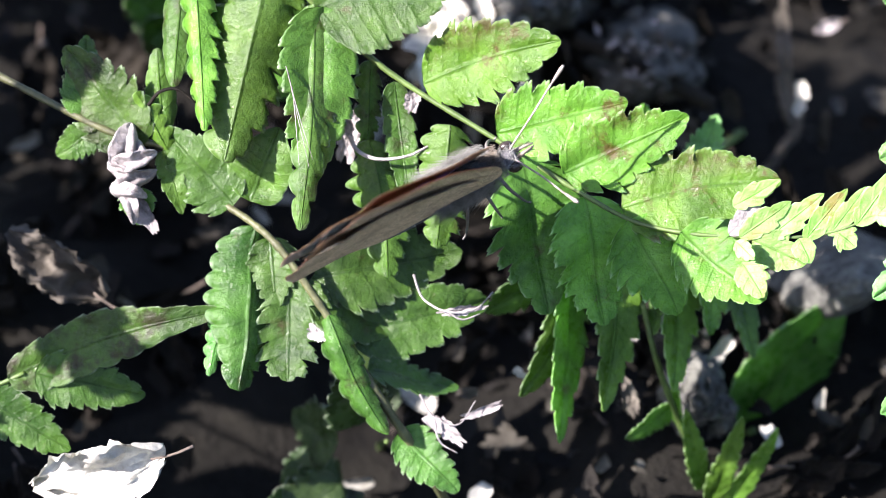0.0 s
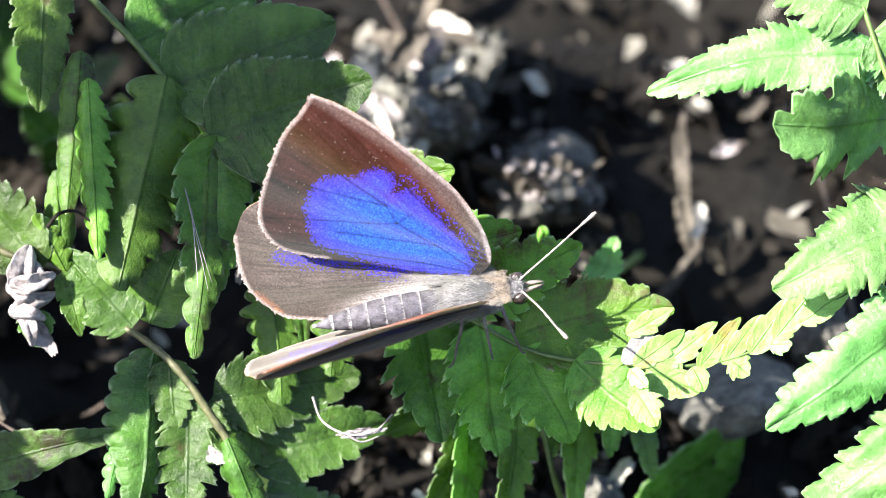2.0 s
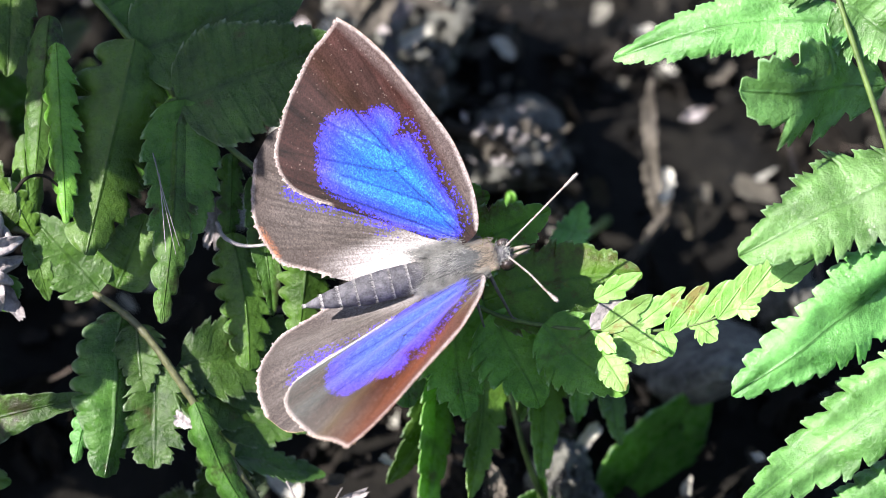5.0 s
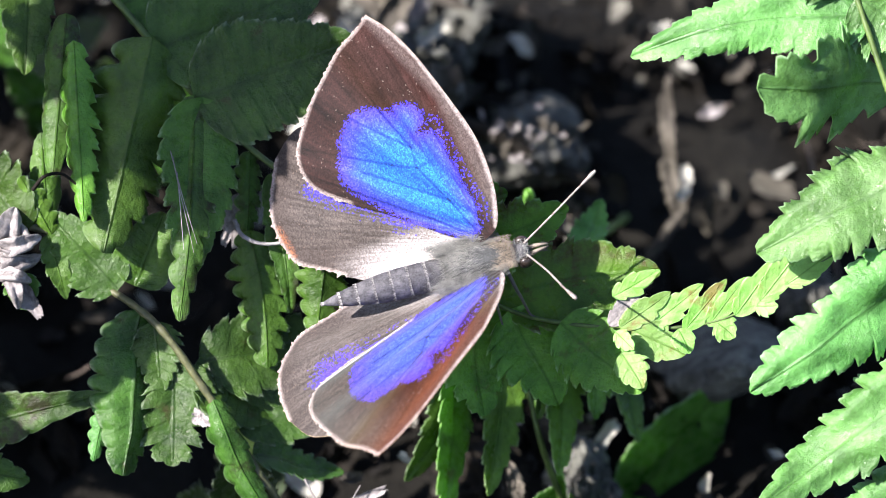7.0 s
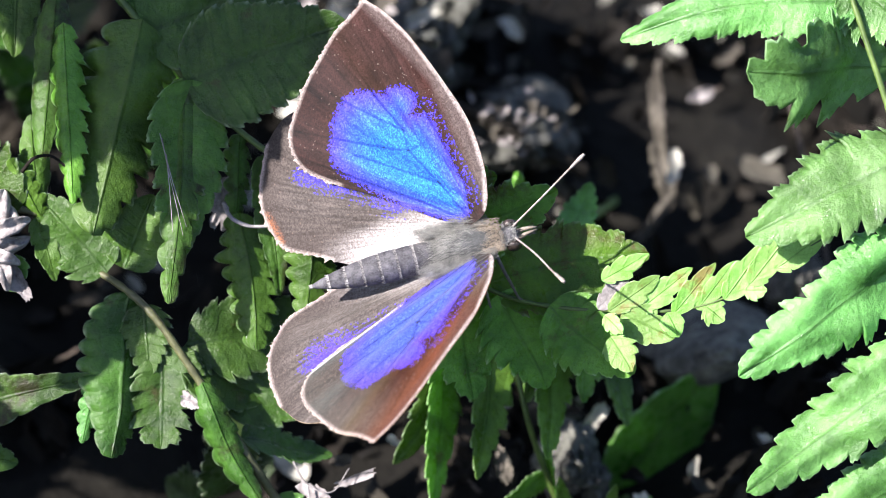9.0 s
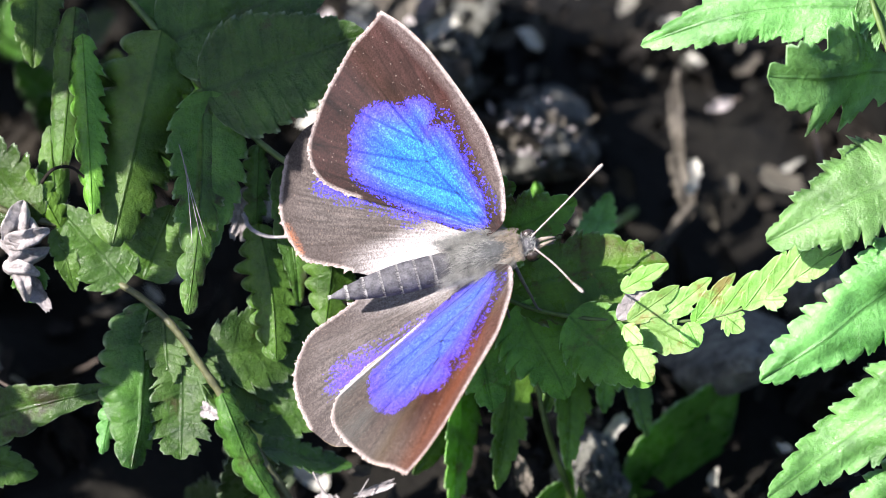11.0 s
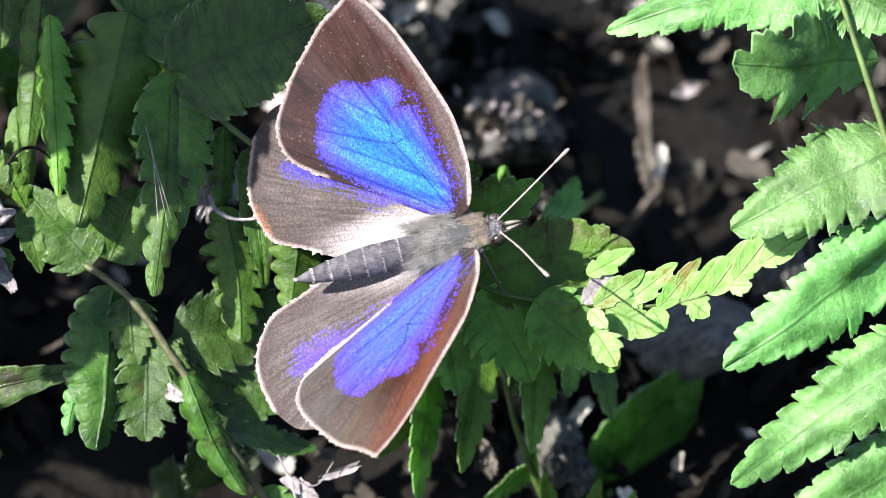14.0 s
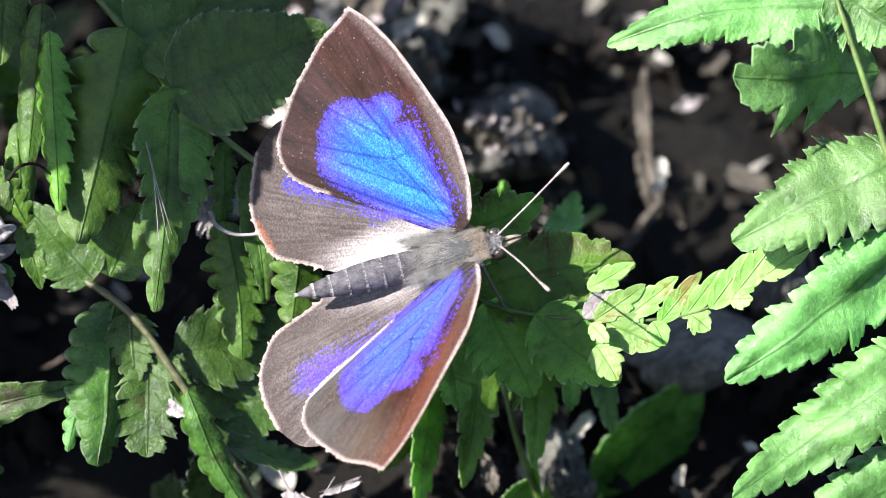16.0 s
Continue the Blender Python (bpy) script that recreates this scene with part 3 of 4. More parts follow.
def crumpled(bm, length, width, curl, seed):
    """A dead leaf, rolled and crumpled along its length (x)."""
    rng = random.Random(seed)
    rows, cols = 34, 17
    shift = Vector((rng.uniform(0, 50), rng.uniform(0, 50), 0))
    grid = {}
    for lay in (0, 1):
        for i in range(rows):
            t = i / (rows - 1)
            w = width * max(math.sin(math.pi * min(max(t, 0.015), 0.985)), 0.05) ** 0.55
            for j in range(cols):
                c = 2 * j / (cols - 1) - 1
                a = c * curl * (0.7 + 0.5 * t)
                n = noise.noise(Vector((t * 3, c * 2, seed)) + shift) * 0.35 + noise.noise(Vector((t * 9, c * 6, seed)) + shift) * 0.14
                ragged = 1 + (0.45 * noise.noise(Vector((t * 16, seed, c * 3))) * abs(c) ** 3)
                r = w / min(max(curl, 0.2), 2.0) / 2 * (1 if curl < 2 else 0.55 + 0.45 * abs(c))
                y, z = r * math.sin(a) * ragged, r * (1 - math.cos(a)) + n * width * 0.9
                z += 0.18 * length * math.sin(t * 3 + seed) * 0.4
                grid[lay, i, j] = bm.verts.new((length * (t - 0.5), y, z - lay * 0.0002))
    for i in range(rows - 1):
        for j in range(cols - 1):
            bm.faces.new((grid[0, i, j], grid[0, i, j + 1], grid[0, i + 1, j + 1], grid[0, i + 1, j]))
            bm.faces.new((grid[1, i, j], grid[1, i + 1, j], grid[1, i + 1, j + 1], grid[1, i, j + 1]))


def dead_leaf(u, v, length, width, turn, tilt=(0, 0), curl=1.2, material=DRY, lift=0.0, seed=0, label="crumpled dry brown leaf lying on the soil"):
    d = foot(u, v) + lift
    bm = bmesh.new()
    crumpled(bm, length * U, width * U, curl, seed)
    ob = part("dead_leaf", bm, material, None)
    ob.matrix_world = PLANE @ Matrix.Translation(at(u, v, d + width * 0.12)) @ pose(0, 0, 0, tilt[0], tilt[1], turn)
    tagged(ob, label, "leaf", "dead leaves")
    bm = bmesh.new()
    rise = 0.072 * length * U * math.sin(1.5 + seed)
    tube(bm, [Vector((x * length * U, 0.02 * length * U * math.sin(9 * x), rise + 0.0001)) for x in (0.40, 0.5, 0.6, 0.72)], (2.2 * U, 3.4 * U), 5)
    part("stalk", bm, BARK, ob)
    return ob


def ragged(bm, length, width, seed, curl=0.8, rings=9, around=40, place=None):
    """A torn, crumpled piece of dry leaf with an uneven outline (x along its length)."""
    place = place or Matrix()
    lag = Vector((seed * 1.7, seed * 0.6, 3.0))
    rows = {}
    for lay in (0, 1):
        for i in range(rings + 1):
            for j in range(around):
                a = math.tau * j / around
                e = Vector((math.cos(a), math.sin(a), 0))
                out = 1 + 0.55 * noise.noise(e * 1.3 + lag) + 0.35 * noise.noise(e * 3.7 + lag) + 0.2 * noise.noise(e * 9 + lag)
                r = max(out, 0.25) * i / rings
                x, y = r * e.x, r * e.y
                q = Vector((x * 1.4, y * 1.1, seed))
                z = curl * (x * x * 0.35 * math.sin(seed) + y * y * 0.5) + 0.4 * abs(noise.noise(q * 1.6 + lag)) + 0.18 * abs(noise.noise(q * 4.1)) + 0.07 * noise.noise(q * 9)
                y = y * (1 - 0.25 * curl * abs(y))
                rows[lay, i, j] = bm.verts.new(place @ Vector((0.5 * length * x, 0.5 * width * y, 0.5 * width * z - lay * 0.00008)))
    for i in range(rings):
        for j in range(around):
            k = (j + 1) % around
            if i:
                bm.faces.new((rows[0, i, j], rows[0, i + 1, j], rows[0, i + 1, k], rows[0, i, k]))
                bm.faces.new((rows[1, i, j], rows[1, i, k], rows[1, i + 1, k], rows[1, i + 1, j]))
            else:
                bm.faces.new((rows[0, 0, j], rows[0, 1, j], rows[0, 1, k]))
                bm.faces.new((rows[1, 0, j], rows[1, 1, k], rows[1, 1, j]))


def scrap(name, middle, turn, length, width, seed, material, curl=-0.9):
    """A dried, shrivelled scrap of leaf."""
    bm = bmesh.new()
    ragged(bm, length * U, width * U, seed, abs(curl))
    ob = part(name, bm, material, None)
    ob.matrix_world = PLANE @ Matrix.Translation(at(*middle)) @ pose(0, 0, 0, 10, 0, turn)
    return ob


def withered(place, turn, length, width, curl, d, seed, label):
    """A dried, rolled leaf tip held among the pinnae."""
    return tagged(scrap("withered_leaf", (*place, d), turn, length, width * 0.95, seed, CURL, -0.3 * curl), label, "leaf", "withered leaves")


def build_litter():
    rng = random.Random(11)
    for k, (u, v, sx, sy, sz, material, label) in enumerate((
            (960, 225, 120, 80, 420, STONE, "rough grey lichened stone standing in the soil"), (1310, 665, 140, 70, 330, STONE, "smooth grey stone half sunk in the soil"),
            (640, 60, 130, 130, 620, STONE, "grey crumbling stone heaped with dead leaves"), (770, 20, 120, 60, 400, STONE, "rough grey stone behind the fern"),
            (1500, 580, 110, 70, 220, STONE, "rough grey stone half sunk in the soil"), (1040, 900, 80, 60, 150, STONE, "small dark stone in the soil"))):
        bm = bmesh.new()
        rock(bm, (sx * U, sy * U, sz * U), k * 3.1, 0.08 if k == 1 else 0.42)
        ob = part("stone", bm, material, None)
        ob.matrix_world = PLANE @ Matrix.Translation(at(u, v, foot(u, v) + 20)) @ pose(0, 0, 0, 6, 5, 20 * k)
        tagged(ob, label, "stone", "stones")
    for k in range(130):
        u, v = rng.uniform(-350, 1800), rng.uniform(-200, 1150)
        if 1120 < u < 1500 and 100 < v < 470 or 200 < u < 1250 and v > 870:
            continue
        shape = (rng.uniform(90, 260), rng.uniform(45, 120), rng.uniform(0, 360), (rng.uniform(-25, 25), rng.uniform(-25, 25)), rng.uniform(0.4, 1.8),
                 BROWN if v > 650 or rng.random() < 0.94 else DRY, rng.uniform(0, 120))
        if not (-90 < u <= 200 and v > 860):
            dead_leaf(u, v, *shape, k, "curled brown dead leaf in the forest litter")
    for k in range(11):
        u, v, a, reach = rng.uniform(-300, 1750), rng.uniform(-200, 1100), rng.uniform(0, math.pi), rng.uniform(150, 420)
        d = foot(u, v)
        bm = bmesh.new()
        bend = rng.uniform(-40, 40)
        tube(bm, spline([Vector((-reach * U, 0, 0)), Vector((0, bend * U, 10 * U)), Vector((reach * U, -bend * U * 0.5, 0))], 18), (9 * U, 4 * U), 6)
        ob = part("twig", bm, BARK, None)
        ob.matrix_world = PLANE @ Matrix.Translation(at(u, v, d + 12)) @ pose(0, 0, 0, 0, rng.uniform(-8, 8), math.degrees(a))
        tagged(ob, "thin dead twig lying on the litter", "twig", "twigs")
    mulch = thing("leaf_litter", PLANE @ Matrix.Translation(at(784, 441, foot(784, 441))), "loose litter of brown and bleached leaf bits on the soil", "litter")
    inverse = mulch.matrix_world.inverted()
    bm = bmesh.new()
    for k in range(1500):
        if k % 3:
            u, v = rng.uniform(-450, 1900), rng.uniform(-300, 1250)
        else:
            u, v = rng.choice(((640, 30, 130, 60), (930, 200, 80, 45), (920, 310, 60, 45), (780, 40, 120, 50), (1000, 820, 130, 110), (-120, 420, 90, 130), (1300, 60, 120, 50)))[:2]
            u, v = rng.gauss(u, 85), rng.gauss(v, 50)
        if (1090 < u < 1480 and 90 < v < 480 or u < 520 and v > 780) and rng.random() < 0.8:
            continue
        size = rng.uniform(18, 62)
        place = inverse @ PLANE @ Matrix.Translation(at(u, v, foot(u, v) + rng.uniform(4, 130))) @ pose(0, 0, 0, rng.uniform(-60, 60), rng.uniform(-60, 60), rng.uniform(0, 360))
        ragged(bm, size * U * rng.uniform(1, 1.9), size * U, k * 0.37, rng.uniform(0.3, 1.2), 3, 12, place)
    part("leaf_bits", bm, MULCH, mulch)["kind"] = "stuff"
    hung = thing("dead_leaf", PLANE @ Matrix.Translation(at(1241, 200, foot(1241, 200) + 330)), "long twisted pale dead leaf standing upright in the litter", "leaf", "dead leaves")
    for k, (top, low, wide) in enumerate((((1186, 95), (1180, 165), 26), ((1174, 130), (1190, 290), 40), ((1180, 260), (1212, 405), 46), ((1214, 370), (1130, 492), 24))):
        bm = bmesh.new()
        home = at(1190, 200, 0)
        blade(bm, at(*top, 10) - home, at(*low, -10) - home, wide * U, teeth=6, bite=0.3, cup=0.25, curl=-0.6, wave=2.2, blunt=0.3, fine=0.2, twist=25 - 18 * k, seed=500 + k)
        part("leaf_fold", bm, DRY, hung)
    dead_leaf(1324, 166, 62, 36, 20, (0, 0), 1.2, CURL, 420, 8, "small bleached leaf scrap caught on litter")
    dead_leaf(-60, 985, 260, 150, 15, (20, -10), 0.9, PALE, 700, 31, "dry leaf curled at its edge, painted sunlit pale")
    dead_leaf(-160, 620, 220, 150, -35, (10, 0), 1.4, DRY, 900, 32, "brown curled dead leaf beside the fern")
    # Scraps that stand in for flecks of sun in the litter.
    for k, (u, v, size, lift) in enumerate(((1400, 70, 50, 300), (1000, 590, 34, 500), (985, 745, 40, 500), (965, 775, 26, 500), (915, 770, 26, 520), (1090, 800, 50, 400),
            (830, 590, 26, 600), (735, 690, 30, 700), (700, 835, 26, 800), (905, 885, 60, 400), (1420, 850, 40, 300), (1060, 470, 30, 400), (884, 18, 60, 300), (940, 20, 50, 300), (1150, 480, 40, 350),
            (600, 870, 40, 700), (800, 410, 40, 450))):
        tagged(scrap("leaf_scrap", (u, v, foot(u, v) + lift * 0.75), rng.uniform(0, 180), size * 1.1, size * 0.75, 60 + k, PALE if k % 3 else DRY), "small leaf scrap standing in for a sun fleck in the litter", "leaf", "leaf scraps")
    for k in range(32):
        u, v = rng.gauss(650, 85), rng.gauss(75, 75)
        tagged(scrap("leaf_scrap", (u, v, foot(u, v) + rng.uniform(420, 640)), rng.uniform(0, 180), rng.uniform(50, 130), rng.uniform(35, 80), 200 + k, (PALE, DRY, CURL, DRY)[k % 4]), "dead leaf scrap heaped on the stone, some painted sunlit pale", "leaf", "leaf scraps")
    # A heap whose pale colour paints the sunlit patch.
    for k in range(30):
        u, v = rng.gauss(575, 45), rng.gauss(155, 42)
        tagged(scrap("leaf_scrap", (u, v, foot(u, v) + rng.uniform(520, 680)), rng.uniform(0, 180), rng.uniform(50, 110), rng.uniform(35, 75), 300 + k, (PALE, PALE, CURL)[k % 3]), "heaped dead leaf scrap painted pale for sunlight", "leaf", "leaf scraps")
    # Pale flecks added for the stone's lichen and its dappled sun.
    for k in range(44):
        u, v = rng.gauss(935, 50), rng.gauss(216, 26)
        tagged(scrap("leaf_scrap", (u, v, foot(u, v) + rng.uniform(440, 480)), rng.uniform(0, 180), rng.uniform(8, 26), rng.uniform(6, 18), 340 + k, (CURL, DRY)[k % 2]), "pale fleck added for lichen and sun dapple on the stone", "leaf", "leaf scraps")
    # Pale scraps painted in for sunlit patches.
    for k, (u, v, size) in enumerate(((684, 318, 62), (708, 300, 44), (1262, 300, 44), (1256, 330, 36))):
        tagged(scrap("leaf_scrap", (u, v, foot(u, v) + 380), rng.uniform(0, 180), size, size * 0.8, 370 + k, PALE), "small leaf scrap standing in for a sun fleck in the litter", "leaf", "leaf scraps")
    # withered fern tips
    rolled = new("withered_leaf")
    rolled.matrix_world = PLANE @ Matrix.Translation(at(6, 450, -205)) @ pose(0, 0, 0, 0, 0, 8)
    tagged(rolled, "withered fern tip rolled into a pale layered curl", "leaf", "withered leaves")
    for k, (x, y, turn, reach, wide) in enumerate(((-8, 48, 70, 90, 62), (6, 22, 10, 86, 50), (-4, 4, -25, 92, 46), (0, -16, 15, 78, 40), (-14, -34, -20, 70, 34), (-18, -58, -80, 74, 34), (10, 40, 110, 70, 44))):
        bm = bmesh.new()
        blade(bm, Vector((-reach / 2, 0, 0)) * U, Vector((reach / 2, 0, 0)) * U, wide * U, teeth=3, bite=0.03, cup=0.3, curl=-0.8, wave=3.0, blunt=0.35, fine=0.1, arch=22 * U, seed=400 + k)
        ob = part("fold", bm, CURL, rolled)
        ob.location, ob.rotation_euler = Vector((x, y, 6 * math.sin(k * 2.0))) * U, (0.2, 0, radians(turn))
    withered((22, 520), -60, 90, 46, 3.0, -225, 72, "withered pale fern scrap")
    withered((598, 706), 8, 84, 24, 1.6, -222, 91, "dried curled pinna scrap, pale and papery")
    withered((565, 925), -40, 90, 36, 1.4, -290, 75, "shrivelled bleached pinna hanging from the stalk")
    withered((632, 892), 20, 76, 20, 2.4, -300, 76, "shrivelled brown pinna tip")
    withered((335, 745), -50, 46, 34, 1.4, -215, 77, "dry pale pinna corner")
    withered((512, 324), 60, 44, 34, 1.2, -240, 79, "pale torn leaf scrap")
    withered((392, 388), 72, 120, 44, 1.0, -330, 83, "grey torn dead leaf hanging behind the fern")
    for material, wide, label, strands in (
            (CURL, 4.5, "thin pale dried strip curling under the stalk", (((398, 386, -225), (412, 414, -220), (450, 430, -215), (505, 424, -220), (548, 402, -225)),)),
            (CURL, 2.6, "dried curled pinna rim, pale and papery", (((512, 640, -225), (530, 684, -215), (575, 708, -212), (625, 702, -215), (656, 672, -225)), ((575, 708, -212), (600, 722, -220), (632, 712, -226)))),
            (CURL, 2.4, "thin shrivelled strip hanging below the stalk", (((520, 860, -280), (545, 900, -270), (590, 915, -270), (622, 872, -280)), ((545, 900, -270), (556, 946, -280), (588, 968, -285)))),
            (CURL, 1.1, "pale silky fibres along the edge of a pinna", (((292, 272, -130), (304, 330, -112), (318, 390, -104), (330, 446, -104)), ((300, 300, -120), (306, 360, -104), (312, 440, -100)), ((288, 262, -130), (312, 350, -106), (336, 430, -108)))),
            (BROWN, 4.0, "thin dark curved leaf stalk", (((38, 330, -150), (60, 306, -140), (92, 302, -138), (124, 326, -145)),))):
        middle = at(*strands[0][1])
        ob = thing("dry_fibre", PLANE @ Matrix.Translation(middle), label, "fibre")
        for line in strands:
            bm = bmesh.new()
            tube(bm, spline([at(*p) - middle for p in line], 26), (wide * U, wide * 0.5 * U), 5)
            part("strand", bm, material, ob)
    # a rotten stick across the stone
    stick = at(950, 255, foot(950, 255) + 420)
    bm = bmesh.new()
    tube(bm, spline([at(u, v, foot(950, 255) + d) - stick for u, v, d in ((810, 190, 400), (900, 225, 425), (990, 275, 430), (1085, 325, 400))], 30), [(17 + 4 * noise.noise(Vector((k * 0.5, 1.0, 0)))) * U for k in range(30)], 9)
    ob = part("twig", bm, BROWN, None)
    ob.matrix_world = PLANE @ Matrix.Translation(stick)
    tagged(ob, "dark rotten stick lying over a mottled stone", "twig", "twigs")
    # a broad shade leaf
    u, v = 1150, 960
    origin = at(u, v, foot(u, v))
    ob = thing("shade_plant", PLANE @ Matrix.Translation(origin), "low plant with one broad dark green leaf", "plant")
    bm = bmesh.new()
    blade(bm, at(1090, 1000, -900) - origin, at(1335, 700, -860) - origin, 300 * U, teeth=8, bite=0.01, cup=0.03, fine=0, wave=0.3, blunt=0.7, wide_at=0.5, twist=52)
    part("leaf", bm, LEAF_MID, ob)
    bm = bmesh.new()
    tube(bm, spline([Vector((0, 0, -40 * U)), at(1080, 1015, -1000) - origin, at(1090, 1000, -900) - origin], 10), (8 * U, 5 * U), 6)
    part("stem", bm, STALK, ob)


build_litter()


# ---- the butterfly; millimetres in its own axes: x to the head, y to its left, z to its back ----
MM = 0.001
FORE_LEAD = ((0, 0), (1.6, 0.9), (2.3, 3.5), (2.1, 7.2), (0.9, 10.9), (-0.8, 14.8), (-2.4, 17.3), (-3.9, 18.9))
FORE_TRAIL = ((0, 0), (-2.0, 1.1), (-4.7, 3.0), (-7.4, 4.8), (-10.2, 6.5), (-12.0, 8.1), (-12.5, 9.8), (-12.2, 11.4), (-11.1, 13.0), (-9.3, 15.0), (-7.2, 16.9), (-5.4, 17.9), (-3.9, 18.9))
HIND_LEAD = ((0, 0.2), (-0.6, 4.4), (-3.4, 8.8), (-8.3, 12.2), (-12.2, 12.6), (-14.6, 10.9))
HIND_TRAIL = ((0, 0.2), (-2.1, -1.1), (-5.6, -1.3), (-9.0, -0.3), (-12.3, 1.4), (-15.1, 2.9), (-16.0, 4.7), (-16.2, 6.8), (-15.7, 8.8), (-14.6, 10.9))
PATCH = ((-7.6, 11.8), (-6.2, 12.2), (-5.1, 12.0), (-4.1, 11.3), (-3.3, 11.7), (-2.4, 11.6), (-1.7, 10.6), (-1.7, 9.9), (-2.2, 9.2), (-1.1, 9.1), (-0.7, 8.2),
         (-0.2, 6.3), (0.2, 4.3), (0.5, 2.4), (0.3, 1.0), (-0.6, 0.4), (-3.3, 2.0), (-5.6, 3.7), (-7.8, 5.7), (-9.3, 7.5), (-9.2, 8.9), (-8.6, 10.5))
VEINS = (((0.3, 0.3), (-1.4, 3.8)), ((-1.4, 3.8), (-3.1, 6.8)), ((-3.1, 6.8), (-5.0, 7.6)), ((-5.0, 7.6), (-12.2, 11.2)), ((-3.1, 6.8), (-3.2, 8.4)), ((-3.2, 8.4), (-6.8, 11.5)),
         ((-6.8, 11.5), (-9.6, 14.2)), ((-3.2, 8.4), (-4.8, 11.6)), ((-4.8, 11.6), (-6.6, 16.4)), ((0.3, 0.2), (-3.0, 2.8)), ((-3.0, 2.8), (-5.8, 4.7)), ((-5.8, 4.7), (-11.8, 8.9)),
         ((0.4, 1.2), (0.5, 3.7)), ((0.5, 3.7), (-1.0, 8.9)), ((-1.0, 8.9), (-3.2, 16.0)), ((-3.1, 6.8), (-1.7, 7.0)), ((-1.4, 3.8), (-7.6, 7.9)))


def gap_to(p, a, b):
    """Distance from points p to the stretch a-b."""
    a, b = np.array(a), np.array(b)
    t = np.clip(((p - a) @ (b - a)) / ((b - a) @ (b - a)), 0, 1)
    return np.linalg.norm(p - (a + t[:, None] * (b - a)), axis=1)


def inside(p, poly):
    """Signed distance to a closed line, positive inside."""
    ins = np.zeros(len(p), bool)
    far = np.full(len(p), 1e9)
    for a, b in zip(poly, poly[1:] + poly[:1]):
        far = np.minimum(far, gap_to(p, a, b))
        hit = (a[1] > p[:, 1]) != (b[1] > p[:, 1])
        ins ^= hit & (p[:, 0] < (b[0] - a[0]) * (p[:, 1] - a[1]) / (b[1] - a[1] + 1e-12) + a[0])
    return np.where(ins, far, -far)


def soft(x, a, b):
    return np.clip((x - a) / (b - a), 0, 1)


def blend(base, colour, share):
    return base + (np.array(colour) - base) * share[:, None]


